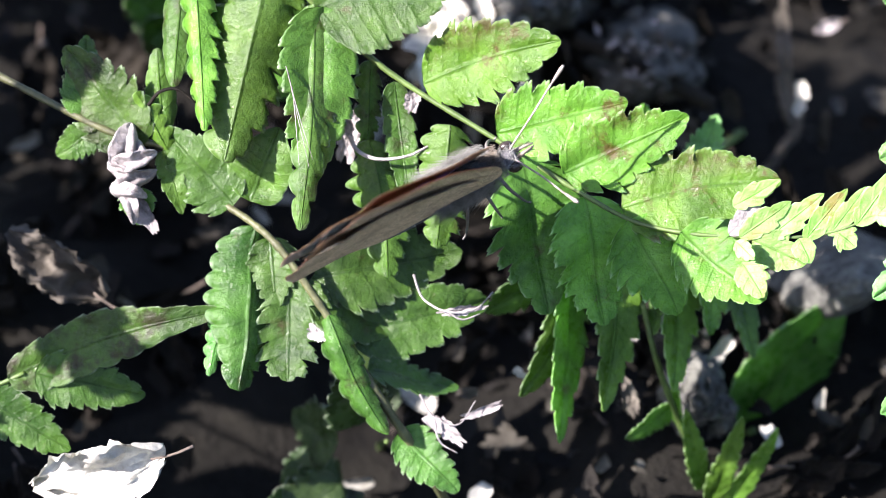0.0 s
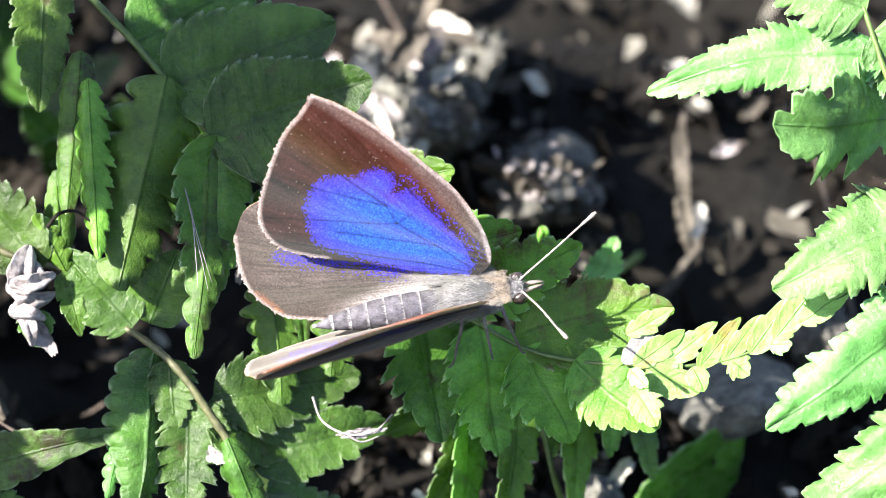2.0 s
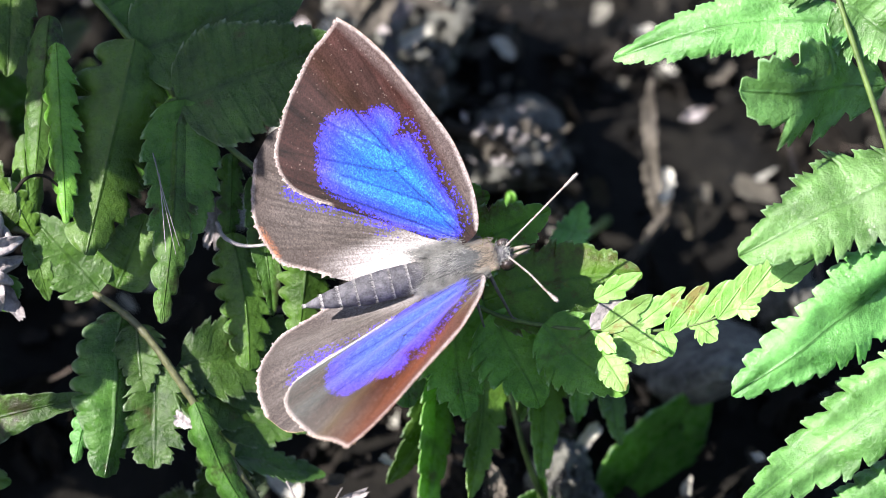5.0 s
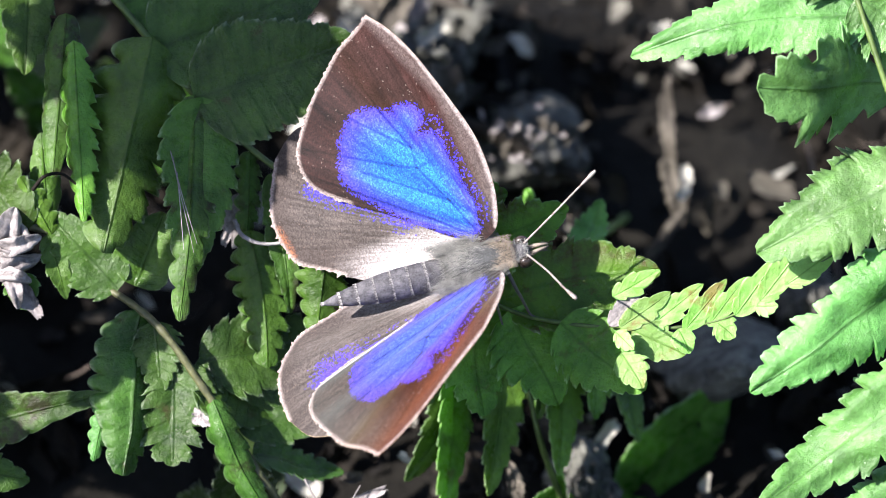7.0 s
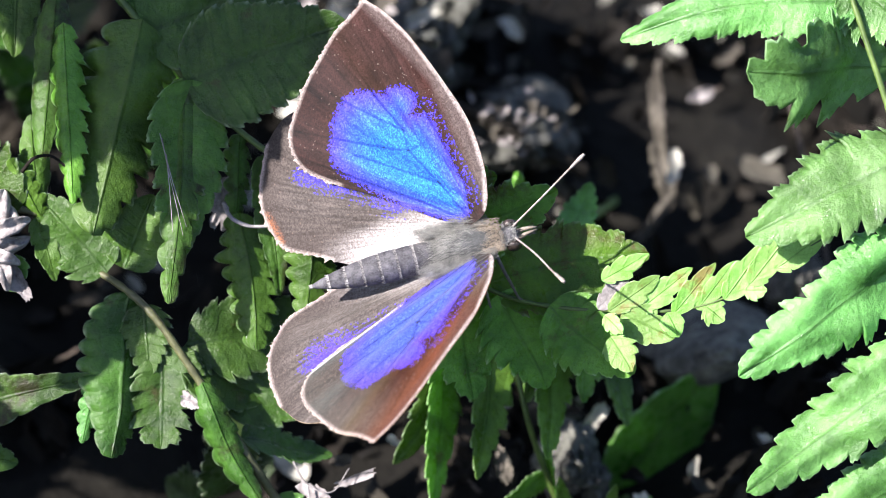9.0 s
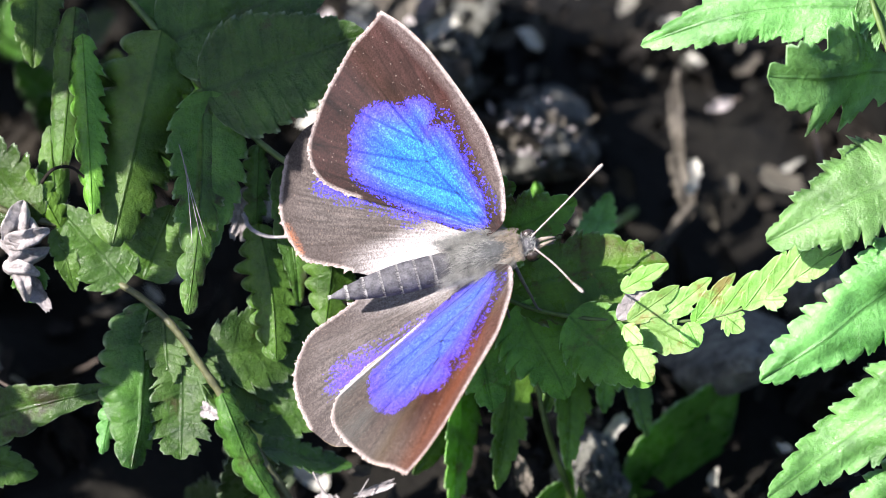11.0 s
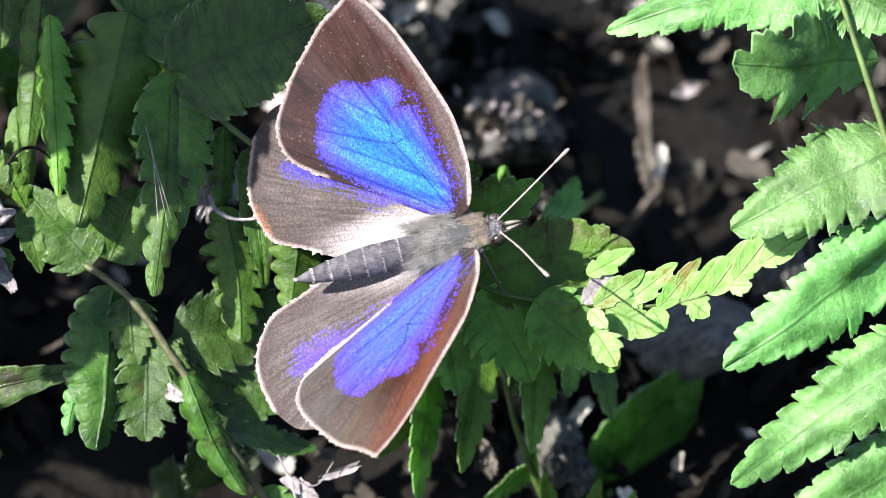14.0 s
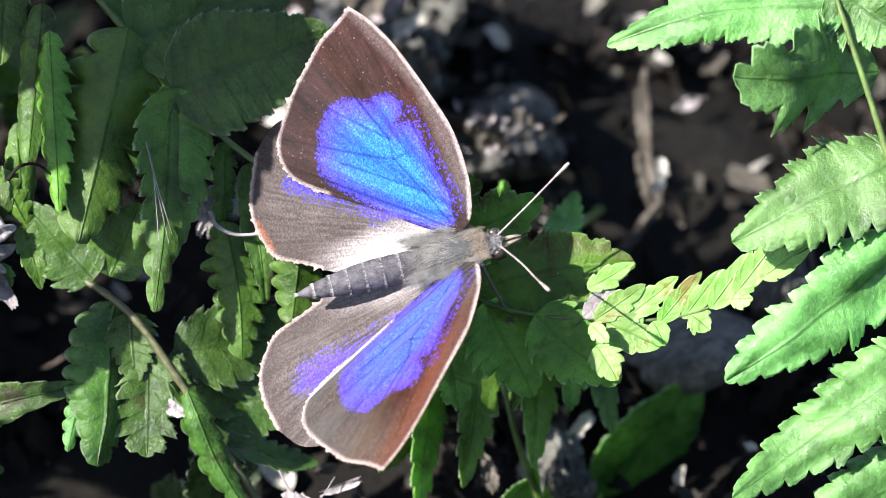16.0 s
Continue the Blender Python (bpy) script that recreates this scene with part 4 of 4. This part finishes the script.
def wing_tints(p, rim, hind, under, blue, rim_tone, sheen_side):
    """The wing's pattern of scales at the points p (mm); rim: distance to the outer margin."""
    rng = np.random.default_rng(3 + hind + 2 * under)
    n = len(p)
    grain = rng.random(n)
    broad = np.array([noise.noise(Vector((x * 0.6, y * 0.6, 2.0 + hind))) for x, y in p])
    streak = np.array([noise.noise(Vector((math.atan2(y, -x + 1) * 26, math.hypot(x, y) * 0.25, 5.0))) for x, y in p])
    if under:
        c = np.tile((0.53, 0.40, 0.245), (n, 1)) * (1 + 0.25 * broad + 0.2 * streak)[:, None]
        return blend(c, (0.42, 0.36, 0.30), 0.7 * soft(-rim, -0.35, -0.05)), np.zeros((n, 3)), np.zeros(n)
    hairline = np.array([noise.noise(Vector((math.atan2(y, -x + 1) * 75, math.hypot(x, y) * 0.4, 9.0))) for x, y in p])
    over = np.tile(blue[1], (n, 1))
    if hind:
        # The right hindwing is painted paler for its angle to the light.
        c = np.tile((0.075, 0.066, 0.060) if sheen_side else (0.066, 0.057, 0.051), (n, 1)) * (1 + 0.35 * streak + 0.55 * hairline + 0.2 * broad)[:, None]
        c = blend(c, (0.040, 0.030, 0.026), 0.6 * soft(-rim, -3.0, -0.5))
        # Pale inner hair with its sunlit white painted in, strongest on the left.
        c = blend(c, (0.62, 0.61, 0.59), (0.45 if sheen_side else 0.95) * soft(-p[:, 1], -2.9, -0.4) * soft(p[:, 0], -12.5, -7) * (0.8 + 0.5 * hairline))
        line, wide = (((-4.5, 5.0), (-11.8, 7.2)), 1.1) if sheen_side else (((-5.0, 3.4), (-12.0, 7.7)), 0.35)
        mask = np.clip(0.46 + (wide - gap_to(p, *line)) / 4.5 + 0.16 * streak + 0.16 * hairline, 0, 0.68)
        if not sheen_side:
            c = blend(c, (0.30, 0.11, 0.045), 0.75 * soft(-gap_to(p, (-15.9, 5.6), (-15.4, 3.6)), -0.6, -0.05) * (grain > 0.35))
    else:
        c = np.tile((0.022, 0.0095, 0.0080), (n, 1)) * (1 + 0.45 * broad + 0.5 * streak + 0.45 * hairline)[:, None]
        # Right wing only: orange and grey gloss of its angle, painted as pigment.
        if sheen_side:
            c = blend(c, (0.060, 0.050, 0.041), 0.9 * soft(-rim, -6.0, -1.5) * (0.85 + 0.4 * hairline))
            c = blend(c, (0.085, 0.033, 0.016), 0.75 * soft(-gap_to(p, (0.8, 8.5), (-3.2, 18.0)), -2.1, -0.3))
        c = blend(c, rim_tone, 0.8 * soft(-gap_to(p, (2.2, 2.0), (0.9, 10.4)), -1.3, -0.2))
        c = blend(c, rim_tone, 0.75 * soft(-gap_to(p, (0.9, 10.4), (-3.8, 18.8)), -0.8, -0.1))
        for a, b in zip(FORE_LEAD[1:], FORE_LEAD[2:]):
            c = blend(c, (0.30, 0.27, 0.25), 0.8 * soft(-gap_to(p, a, b), -0.32, -0.1))
        if sheen_side:
            c = blend(c, (0.42, 0.40, 0.38), 0.85 * soft(-gap_to(p, (-12.2, 8.6), (-5.5, 3.7)), -0.30, -0.08))
        depth = inside(p, list(PATCH)) + 0.2 * broad
        core = soft(depth + 0.45 * streak, 0.0, 1.5) * (0.3 + 0.7 * soft(-gap_to(p, (-0.8, 3.0), (-4.5, 7.4)), -4.4, -1.2))
        over = (over + (np.array(blue[0]) - over) * core[:, None]) * (1 + 0.3 * streak + 0.25 * hairline)[:, None]
        for a, b in VEINS:
            dark = soft(-gap_to(p, a, b), -0.13, -0.05)
            c, over = blend(c, c * 0.5, 0.7 * dark), blend(over, np.minimum(over * 0.25, 0.06), 0.66 * dark)
        mask = np.clip(0.53 + depth / 1.5, 0, 1)
        dusted = (gap_to(p, (0.9, 2.0), (-0.9, 9.6)) < 0.75) & (p[:, 0] > -1.6)
        mask = np.maximum(mask, np.where(dusted, 0.37, 0))
    return blend(c, (0.46, 0.40, 0.36), 0.8 * soft(-rim, -0.36, -0.06) * (0.45 + 0.6 * grain)), over, mask


def wing(name, lead, trail, hind, side, parent, blue, label):
    """One wing: an upper and an under skin on a thin, veined and slightly waved sheet."""
    rows, cols = 210, 160
    a, b = (spline([Vector((x, y, 0)) for x, y in line], rows) for line in (lead, trail))
    pts = np.zeros((rows, cols, 2))
    for i in range(rows):
        for j in range(cols):
            q = a[i].lerp(b[i], j / (cols - 1))
            pts[i, j] = q.x, q.y
    flat = pts.reshape(-1, 2)
    margin = [(v.x, v.y) for v in b if (math.hypot(v.x, v.y) > (11.5 if hind else 11.0))]
    rim = np.full(len(flat), 1e9)
    for s, e in zip(margin[::2], margin[2::2]):
        rim = np.minimum(rim, gap_to(flat, s, e))
    fan = np.array([0.10 * math.sin(24 * math.atan2(y, -x + 2.5)) * min(math.hypot(x, y) / 9, 1) + 0.25 * math.sin(y * 0.22) - 0.0025 * (x * x) for x, y in flat])
    rng = np.random.default_rng(9)
    fringe = np.zeros((rows, cols, 2))
    fringe[:, -1] = rng.normal(0, 0.08, (rows, 2)) * (np.hypot(pts[:, -1, 0], pts[:, -1, 1]) > 11)[:, None]
    shaped = (pts + fringe).reshape(-1, 2)
    ob = None
    for under in (0, 1):
        tints, over, mask = wing_tints(flat, rim, hind, under, blue, (0.085, 0.070, 0.064) if side > 0 else (0.058, 0.033, 0.026), side < 0)
        tints = np.clip(tints, 0.004, 0.9)
        z = fan - (0.06 if under else 0.0)
        verts = [(x * MM, side * y * MM, h * MM) for (x, y), h in zip(shaped, z)]
        turn = (side > 0) != bool(under)
        faces = []
        for i in range(rows - 1):
            for j in range(cols - 1):
                k = i * cols + j
                f = (k, k + cols, k + cols + 1, k + 1)
                faces.append(f if turn else f[::-1])
        data = bpy.data.meshes.new(name)
        data.from_pydata(verts, [], faces)
        for layer_name, values in (("tint", np.column_stack((tints, np.full(len(flat), 0.28) if hind else np.clip(1.05 - gap_to(flat, (0.8, 8.5), (-3.4, 18.0)) / 6.5, 0, 1)))), ("blue", np.column_stack((np.clip(over, 0.002, 1), mask)))):
            layer = data.color_attributes.new(layer_name, "FLOAT_COLOR", "POINT")
            layer.data.foreach_set("color", values.astype(np.float32).ravel())
        data.materials.append(WING_UNDER if under else WING)
        data.polygons.foreach_set("use_smooth", [True] * len(data.polygons))
        if under:
            skin = new("underside", data)
            skin.parent = ob
            tagged(skin, "dull greyish brown wing underside")
        else:
            ob = new(name, data)
            ob.parent = parent
            tagged(ob, label)
    return ob


def ball(bm, centre, size, subdivisions=3):
    made = bmesh.ops.create_icosphere(bm, subdivisions=subdivisions, radius=1.0)["verts"]
    for v in made:
        v.co = Vector([c * s * MM for c, s in zip(v.co, size)]) + Vector(centre) * MM


def hairs(bm, count, place, way, length, seed, width=0.035):
    """Fine tapering hairs rooted at random places."""
    rng = random.Random(seed)
    for _ in range(count):
        p, d = place(rng), way(rng).normalized()
        e = d.cross(Vector((0.3, 0.5, 0.8))).normalized() * width
        f = d.cross(e)
        reach = d * length * rng.uniform(0.5, 1.1)
        a, b, c = (bm.verts.new((p + q) * MM) for q in (e, -0.5 * e + 0.8 * f.normalized() * width, -0.5 * e - 0.8 * f.normalized() * width))
        tip = bm.verts.new((p + reach) * MM)
        for g in ((a, b, tip), (b, c, tip), (c, a, tip)):
            bm.faces.new(g)


def build_butterfly():
    fly = new("butterfly")
    fly.empty_display_size = 0.005
    tagged(fly, "blue hairstreak butterfly with brown-bordered wings, perched on the fern", "butterfly")
    bm = bmesh.new()
    ball(bm, (-2.4, 0, -0.2), (3.0, 1.55, 1.5), 4)
    thorax = part("thorax", bm, FUR, fly, "grey-green furry thorax")
    bm = bmesh.new()

    def on_back(rng):
        a, x = rng.uniform(-1.5, 1.5), rng.uniform(-0.95, 0.95)
        r = math.sqrt(1 - x * x)
        return Vector((-2.4 + 3.0 * x, 1.5 * r * math.sin(a), -0.25 + 1.45 * r * math.cos(a)))

    hairs(bm, 2600, on_back, lambda rng: Vector((-1, rng.uniform(-0.6, 0.6), rng.uniform(0.0, 0.35))), 1.7, 4, 0.015)
    for s in (1, -1):
        hairs(bm, 900, lambda rng: Vector((rng.uniform(-4.9, 0.0), s * rng.uniform(0.9, 1.7), rng.uniform(0.5, 1.1))), lambda rng: Vector((-1, s * rng.uniform(0.05, 0.6), rng.uniform(-0.05, 0.2))), 2.0, 12 + s, 0.014)
    part("fur", bm, FUR_PALE, thorax)["kind"] = "stuff"
    bm = bmesh.new()
    hairs(bm, 600, lambda rng: Vector((rng.uniform(-0.9, 0.75), rng.uniform(-1.25, 1.25), rng.uniform(0.5, 0.95))), lambda rng: Vector((-0.8, rng.uniform(-0.5, 0.5), rng.uniform(0.1, 0.7))), 0.9, 31, 0.018)
    part("collar", bm, COLLAR, thorax, "golden brown hair collar")["kind"] = "stuff"
    # the abdomen in overlapping rings
    abdomen = None
    for k in range(7):
        x0 = -4.6 - 1.32 * k
        r0 = (1.1, 1.2, 1.24, 1.2, 1.06, 0.84, 0.55)[k]
        r1 = (1.2, 1.22, 1.2, 1.06, 0.84, 0.55, 0.1)[k]
        bm = bmesh.new()
        rings = []
        for i in range(8):
            t = i / 7
            r = r0 + (r1 - r0) * t + 0.05 * math.sin(math.pi * t)
            if i == 7 and k < 6:
                r += 0.05
            rings.append([bm.verts.new(Vector((x0 - 1.40 * t, r * 0.92 * math.sin(a), -0.08 - 0.02 * k + r * math.cos(a))) * MM) for a in (math.tau * s / 24 for s in range(24))])
        for p, q in zip(rings, rings[1:]):
            for s in range(24):
                bm.faces.new((p[s], p[(s + 1) % 24], q[(s + 1) % 24], q[s]))
        bm.faces.new(rings[0][::-1])
        bm.faces.new(rings[-1])
        if abdomen is None:
            abdomen = part("abdomen", bm, ABDOMEN, fly, "grey ringed abdomen")
        else:
            part("segment", bm, ABDOMEN, abdomen)
        bm = bmesh.new()

        def on_ring(rng, x=x0 - 1.3, r=r1 + 0.06, k=k):
            a = rng.uniform(-1.7, 1.7)
            return Vector((x, r * 0.92 * math.sin(a), -0.08 - 0.02 * k + r * math.cos(a)))

        hairs(bm, 130, on_ring, lambda rng: Vector((-1, 0, 0.05)), 0.3, k, 0.016)
        part("hair_band", bm, BAND, abdomen)["kind"] = "stuff"
    bm = bmesh.new()
    ball(bm, (1.05, 0, -0.2), (0.75, 0.85, 0.75))
    head = part("head", bm, ABDOMEN, fly, "small grey head")
    bm = bmesh.new()
    hairs(bm, 520, lambda rng: Vector((0.6 + rng.uniform(-0.3, 1.0), rng.uniform(-0.8, 0.8), 0.3 + rng.uniform(-0.4, 0.2))), lambda rng: Vector((rng.uniform(-0.2, 1.2), rng.uniform(-0.7, 0.7), 0.7)), 0.55, 8, 0.022)
    part("fur", bm, FUR_PALE, head)["kind"] = "stuff"
    for s in (1, -1):
        bm = bmesh.new()
        ball(bm, (1.3, 0.82 * s, -0.1), (0.6, 0.42, 0.62))
        part("eye", bm, EYE_DARK, head, "dark compound eye")
        bm = bmesh.new()
        tube(bm, [Vector(p) * MM for p in ((1.7, 0.26 * s, -0.3), (2.2, 0.22 * s, 0.0), (2.7, 0.17 * s, 0.1), (3.2, 0.10 * s, 0.06))], (0.22 * MM, 0.06 * MM), 8)
        hairs(bm, 190, lambda rng: Vector((rng.uniform(1.5, 2.8), 0.22 * s, 0.0)), lambda rng: Vector((1, rng.uniform(-0.5, 0.5), rng.uniform(-0.5, 0.5))), 0.5, 3, 0.022)
        part("palp", bm, COLLAR, head, "short pale pointed palp")
    for tip in ((7.85, 3.63, 2.92), (4.07, -5.85, 3.73)):
        s = 1 if tip[1] > 0 else -1
        root = Vector((1.5, 0.45 * s, 0.45))
        end = Vector(tip)
        line = spline([root, root.lerp(end, 0.4) + Vector((0.1, 0, 0.1)), root.lerp(end, 0.75), end], 40)
        radii = [(0.07 + 0.012 * (k % 2) + 0.10 * max(0, (k / 39 - 0.72) / 0.28) ** 0.7 * (1 if k < 38 else 0.4)) * MM for k in range(40)]
        bm = bmesh.new()
        tube(bm, [p * MM for p in line], radii, 8)
        part("antenna", bm, FEELER, head, "thin banded antenna with a slim club")
    for s in (1, -1):
        for k, (x, reach) in enumerate(((-0.2, 0.9), (-1.6, 0.1), (-3.0, -1.4))):
            bm = bmesh.new()
            pts = [(x, 0.7 * s, -1.2), (x + reach * 0.3, 1.8 * s, -1.8), (x + reach * 0.7, 2.4 * s, -4.0), (x + reach, 2.6 * s, -6.4), (x + reach * 1.3, 2.8 * s, -6.7)]
            tube(bm, [p * MM for p in spline([Vector(p) for p in pts], 20)], (0.16 * MM, 0.07 * MM), 7)
            part("leg", bm, LEG, fly, "thin jointed pale leg")
    # Each side's blue has the gloss of its own angle painted in.
    left, right = ((0.014, 0.105, 0.62), (0.042, 0.036, 0.50)), ((0.055, 0.11, 0.62), (0.080, 0.052, 0.52))
    wings = []
    for side, blue in ((1, left), (-1, right)):
        wings.append(wing("forewing", FORE_LEAD, FORE_TRAIL, 0, side, fly, blue, "dark brown forewing with a shining blue patch"))
        wings.append(wing("hindwing", HIND_LEAD, HIND_TRAIL, 1, side, fly, blue, "greyish brown hindwing with pale hairy inner edge, painted sunlit"))
    return fly, wings


BUTTERFLY, WINGS = build_butterfly()


# ---- what moves ----
def motions():
    rows = []
    for t, u, v, turn, roll in ((0, 664, 442, 28, -8), (0.5, 749, 472, 12, -22), (1, 789, 449, 9, -22), (1.5, 803, 451, 9, -22), (2, 853, 450, 10, -20),
                                (2.5, 885, 445, 10, -20), (3, 880, 453, 11.5, -20), (5.5, 888, 455, 14, -20), (12.5, 885, 455, 14, -20), (16, 885, 455, 14, -20)):
        rows.append((t, PLANE @ Matrix.Translation(at(u, v, 0)) @ pose(0, 0, 0, 0, 0, turn) @ pose(0, 0, 0, roll, 0, 0)))
    walk(BUTTERFLY, rows)
    turns = {
        "LF": ((0, 96.4, -8.1, 1.8), (0.5, 100.2, -14.9, -10.4), (1, 91.1, -16.4, -3.6), (1.5, 70.9, -20.2, 3.4), (2, 51.3, -19.5, 4.0), (2.5, 52.0, -24.4, -0.2), (3, 41.5, -27.1, -5.9), (5.5, 21.9, -25.5, -5.5), (6, 19.8, -25.0, -5.1), (6.5, 17.8, -24.4, -4.8), (7, 16.0, -23.8, -4.6), (7.5, 14.4, -23.2, -4.5), (8, 12.9, -22.7, -4.4), (8.5, 11.6, -22.3, -4.5), (9, 11.6, -22.3, -4.5), (11.3, 10.7, -23.0, -4.0), (11.5, 12.5, -25.3, -5.1), (12, 11.3, -24.2, -4.5), (12.5, 10.9, -20.7, -4.1), (13, 12.1, -24.2, -4.9), (13.5, 13.8, -24.0, -5.6), (14, 14.2, -24.9, -5.9), (14.5, 13.8, -24.9, -5.7), (15, 13.2, -24.7, -5.4), (15.5, 13.5, -25.5, -5.6), (16, 13.1, -25.5, -5.4)),
        "LH": ((0, 94.9, 6.4, 4.7), (0.5, 98.7, 6.6, -2.4), (1, 89.6, -1.4, 1.4), (1.5, 69.4, -29.7, 3.6), (2, 50.3, -26.5, 2.8), (2.5, 51.1, -29.5, -1.4), (3, 38.8, -34.0, -3.4), (5.5, 21.1, -24.9, -7.1), (6, 19.0, -24.5, -6.7), (6.5, 16.8, -24.1, -5.9), (7, 14.9, -23.5, -5.6), (7.5, 13.1, -23.1, -5.0), (8, 11.6, -22.6, -4.9), (8.5, 10.1, -22.3, -4.5), (9, 10.1, -22.3, -4.5), (11.3, 9.4, -22.9, -4.6), (11.5, 11.0, -25.3, -5.1), (12, 10.0, -24.1, -5.0), (12.5, 9.4, -20.7, -4.1), (13, 10.6, -24.2, -4.9), (13.5, 12.1, -24.1, -5.1), (14, 12.5, -25.0, -5.4), (14.5, 12.0, -25.0, -5.1), (15, 11.7, -24.7, -5.4), (15.5, 12.0, -25.5, -5.6), (16, 11.6, -25.5, -5.4)),
        "RF": ((0, -88.8, -6.6, -2.7), (0.5, -86.8, -9.8, -8.0), (1, -87.9, -17.8, -2.3), (1.5, -79.3, -19.3, 2.5), (2, -65.5, -45.0, -10.0), (2.5, -61.5, -47.7, -12.0), (3, -50.7, -41.4, -13.3), (5.5, -37.4, -28.2, -10.9), (6, -36.3, -28.2, -10.3), (6.5, -32.8, -28.4, -9.4), (7, -35.1, -28.1, -9.5), (7.5, -36.8, -27.7, -9.0), (8, -30.9, -28.8, -8.8), (8.5, -21.7, -30.3, -8.6), (9, -34.5, -27.9, -8.1), (11.3, -27.6, -30.3, -8.0), (11.5, -30.2, -29.3, -8.1), (12, -29.7, -29.6, -7.8), (12.5, -29.9, -28.7, -7.6), (13, -30.9, -30.5, -7.1), (13.5, -27.0, -28.9, -8.1), (14, -28.0, -28.4, -7.3), (14.5, -29.0, -28.7, -6.8), (15, -28.4, -29.1, -5.8), (15.5, -26.9, -29.1, -5.9), (16, -30.0, -29.0, -4.6)),
        "RH": ((0, -87.2, 6.4, -1.7), (0.5, -85.3, 8.2, -1.0), (1, -86.4, -1.3, 2.7), (1.5, -79.3, -4.0, 10.0), (2, -56.1, -21.4, -10.8), (2.5, -53.0, -20.5, -9.3), (3, -39.7, -20.0, -9.5), (5.5, -22.0, -20.0, -14.0), (6, -20.2, -20.1, -14.2), (6.5, -15.6, -20.4, -14.8), (7, -18.1, -19.9, -13.9), (7.5, -19.4, -19.6, -13.6), (8, -12.5, -20.2, -14.8), (8.5, -1.7, -20.7, -16.7), (9, -15.7, -19.4, -13.7), (11.3, -7.6, -19.4, -12.7), (11.5, -10.2, -18.9, -12.9), (12, -9.6, -18.7, -11.9), (12.5, -9.0, -18.0, -13.0), (13, -10.1, -19.4, -11.7), (13.5, -6.7, -17.3, -12.4), (14, -7.4, -16.9, -12.2), (14.5, -7.9, -17.5, -12.2), (15, -6.9, -17.8, -11.9), (15.5, -5.2, -17.7, -12.4), (16, -8.0, -18.0, -11.5))}
    for ob, side, lift, key in zip(WINGS, (1, 1, -1, -1), (0.92, 0.62, 0.92, 0.62), ("LF", "LH", "RF", "RH")):
        root = (-1.55 * MM, 1.08 * side * MM, lift * MM)
        walk(ob, [(t, pose(*root, x, y, z)) for t, x, y, z in turns[key]])
    for ob, sway in ((PERCH, ((0, 9, 11), (0.5, 0, 5), (1, -4, 1), (1.5, -2, 0), (3, 0, 0), (16, 0, 0))), (OVERHANG, ((0, -480, 270), (0.5, -470, 265), (1, -345, 224), (1.5, -60, 146), (2.5, 35, 120), (16, 35, 120))), (BRIGHT, ((0, 13, 18), (0.5, 4, 18), (1, -5, 3), (1.5, 0, 0), (2.5, 3, 4), (3, 0, 0), (9.2, 0, 0), (11.3, 3, 9), (11.5, 2, 0), (12, -2, 7), (12.5, 0, 0), (13, 0, 13), (13.5, 4, 1), (14, 0, 5), (14.5, -2, 6), (15, 1, 3), (15.5, 3, 2), (16, 1, 6)))):
        home = ob.matrix_basis.copy()
        walk(ob, [(t, home @ Matrix.Translation((x * U, y * U, 0))) for t, x, y in sway])


motions()
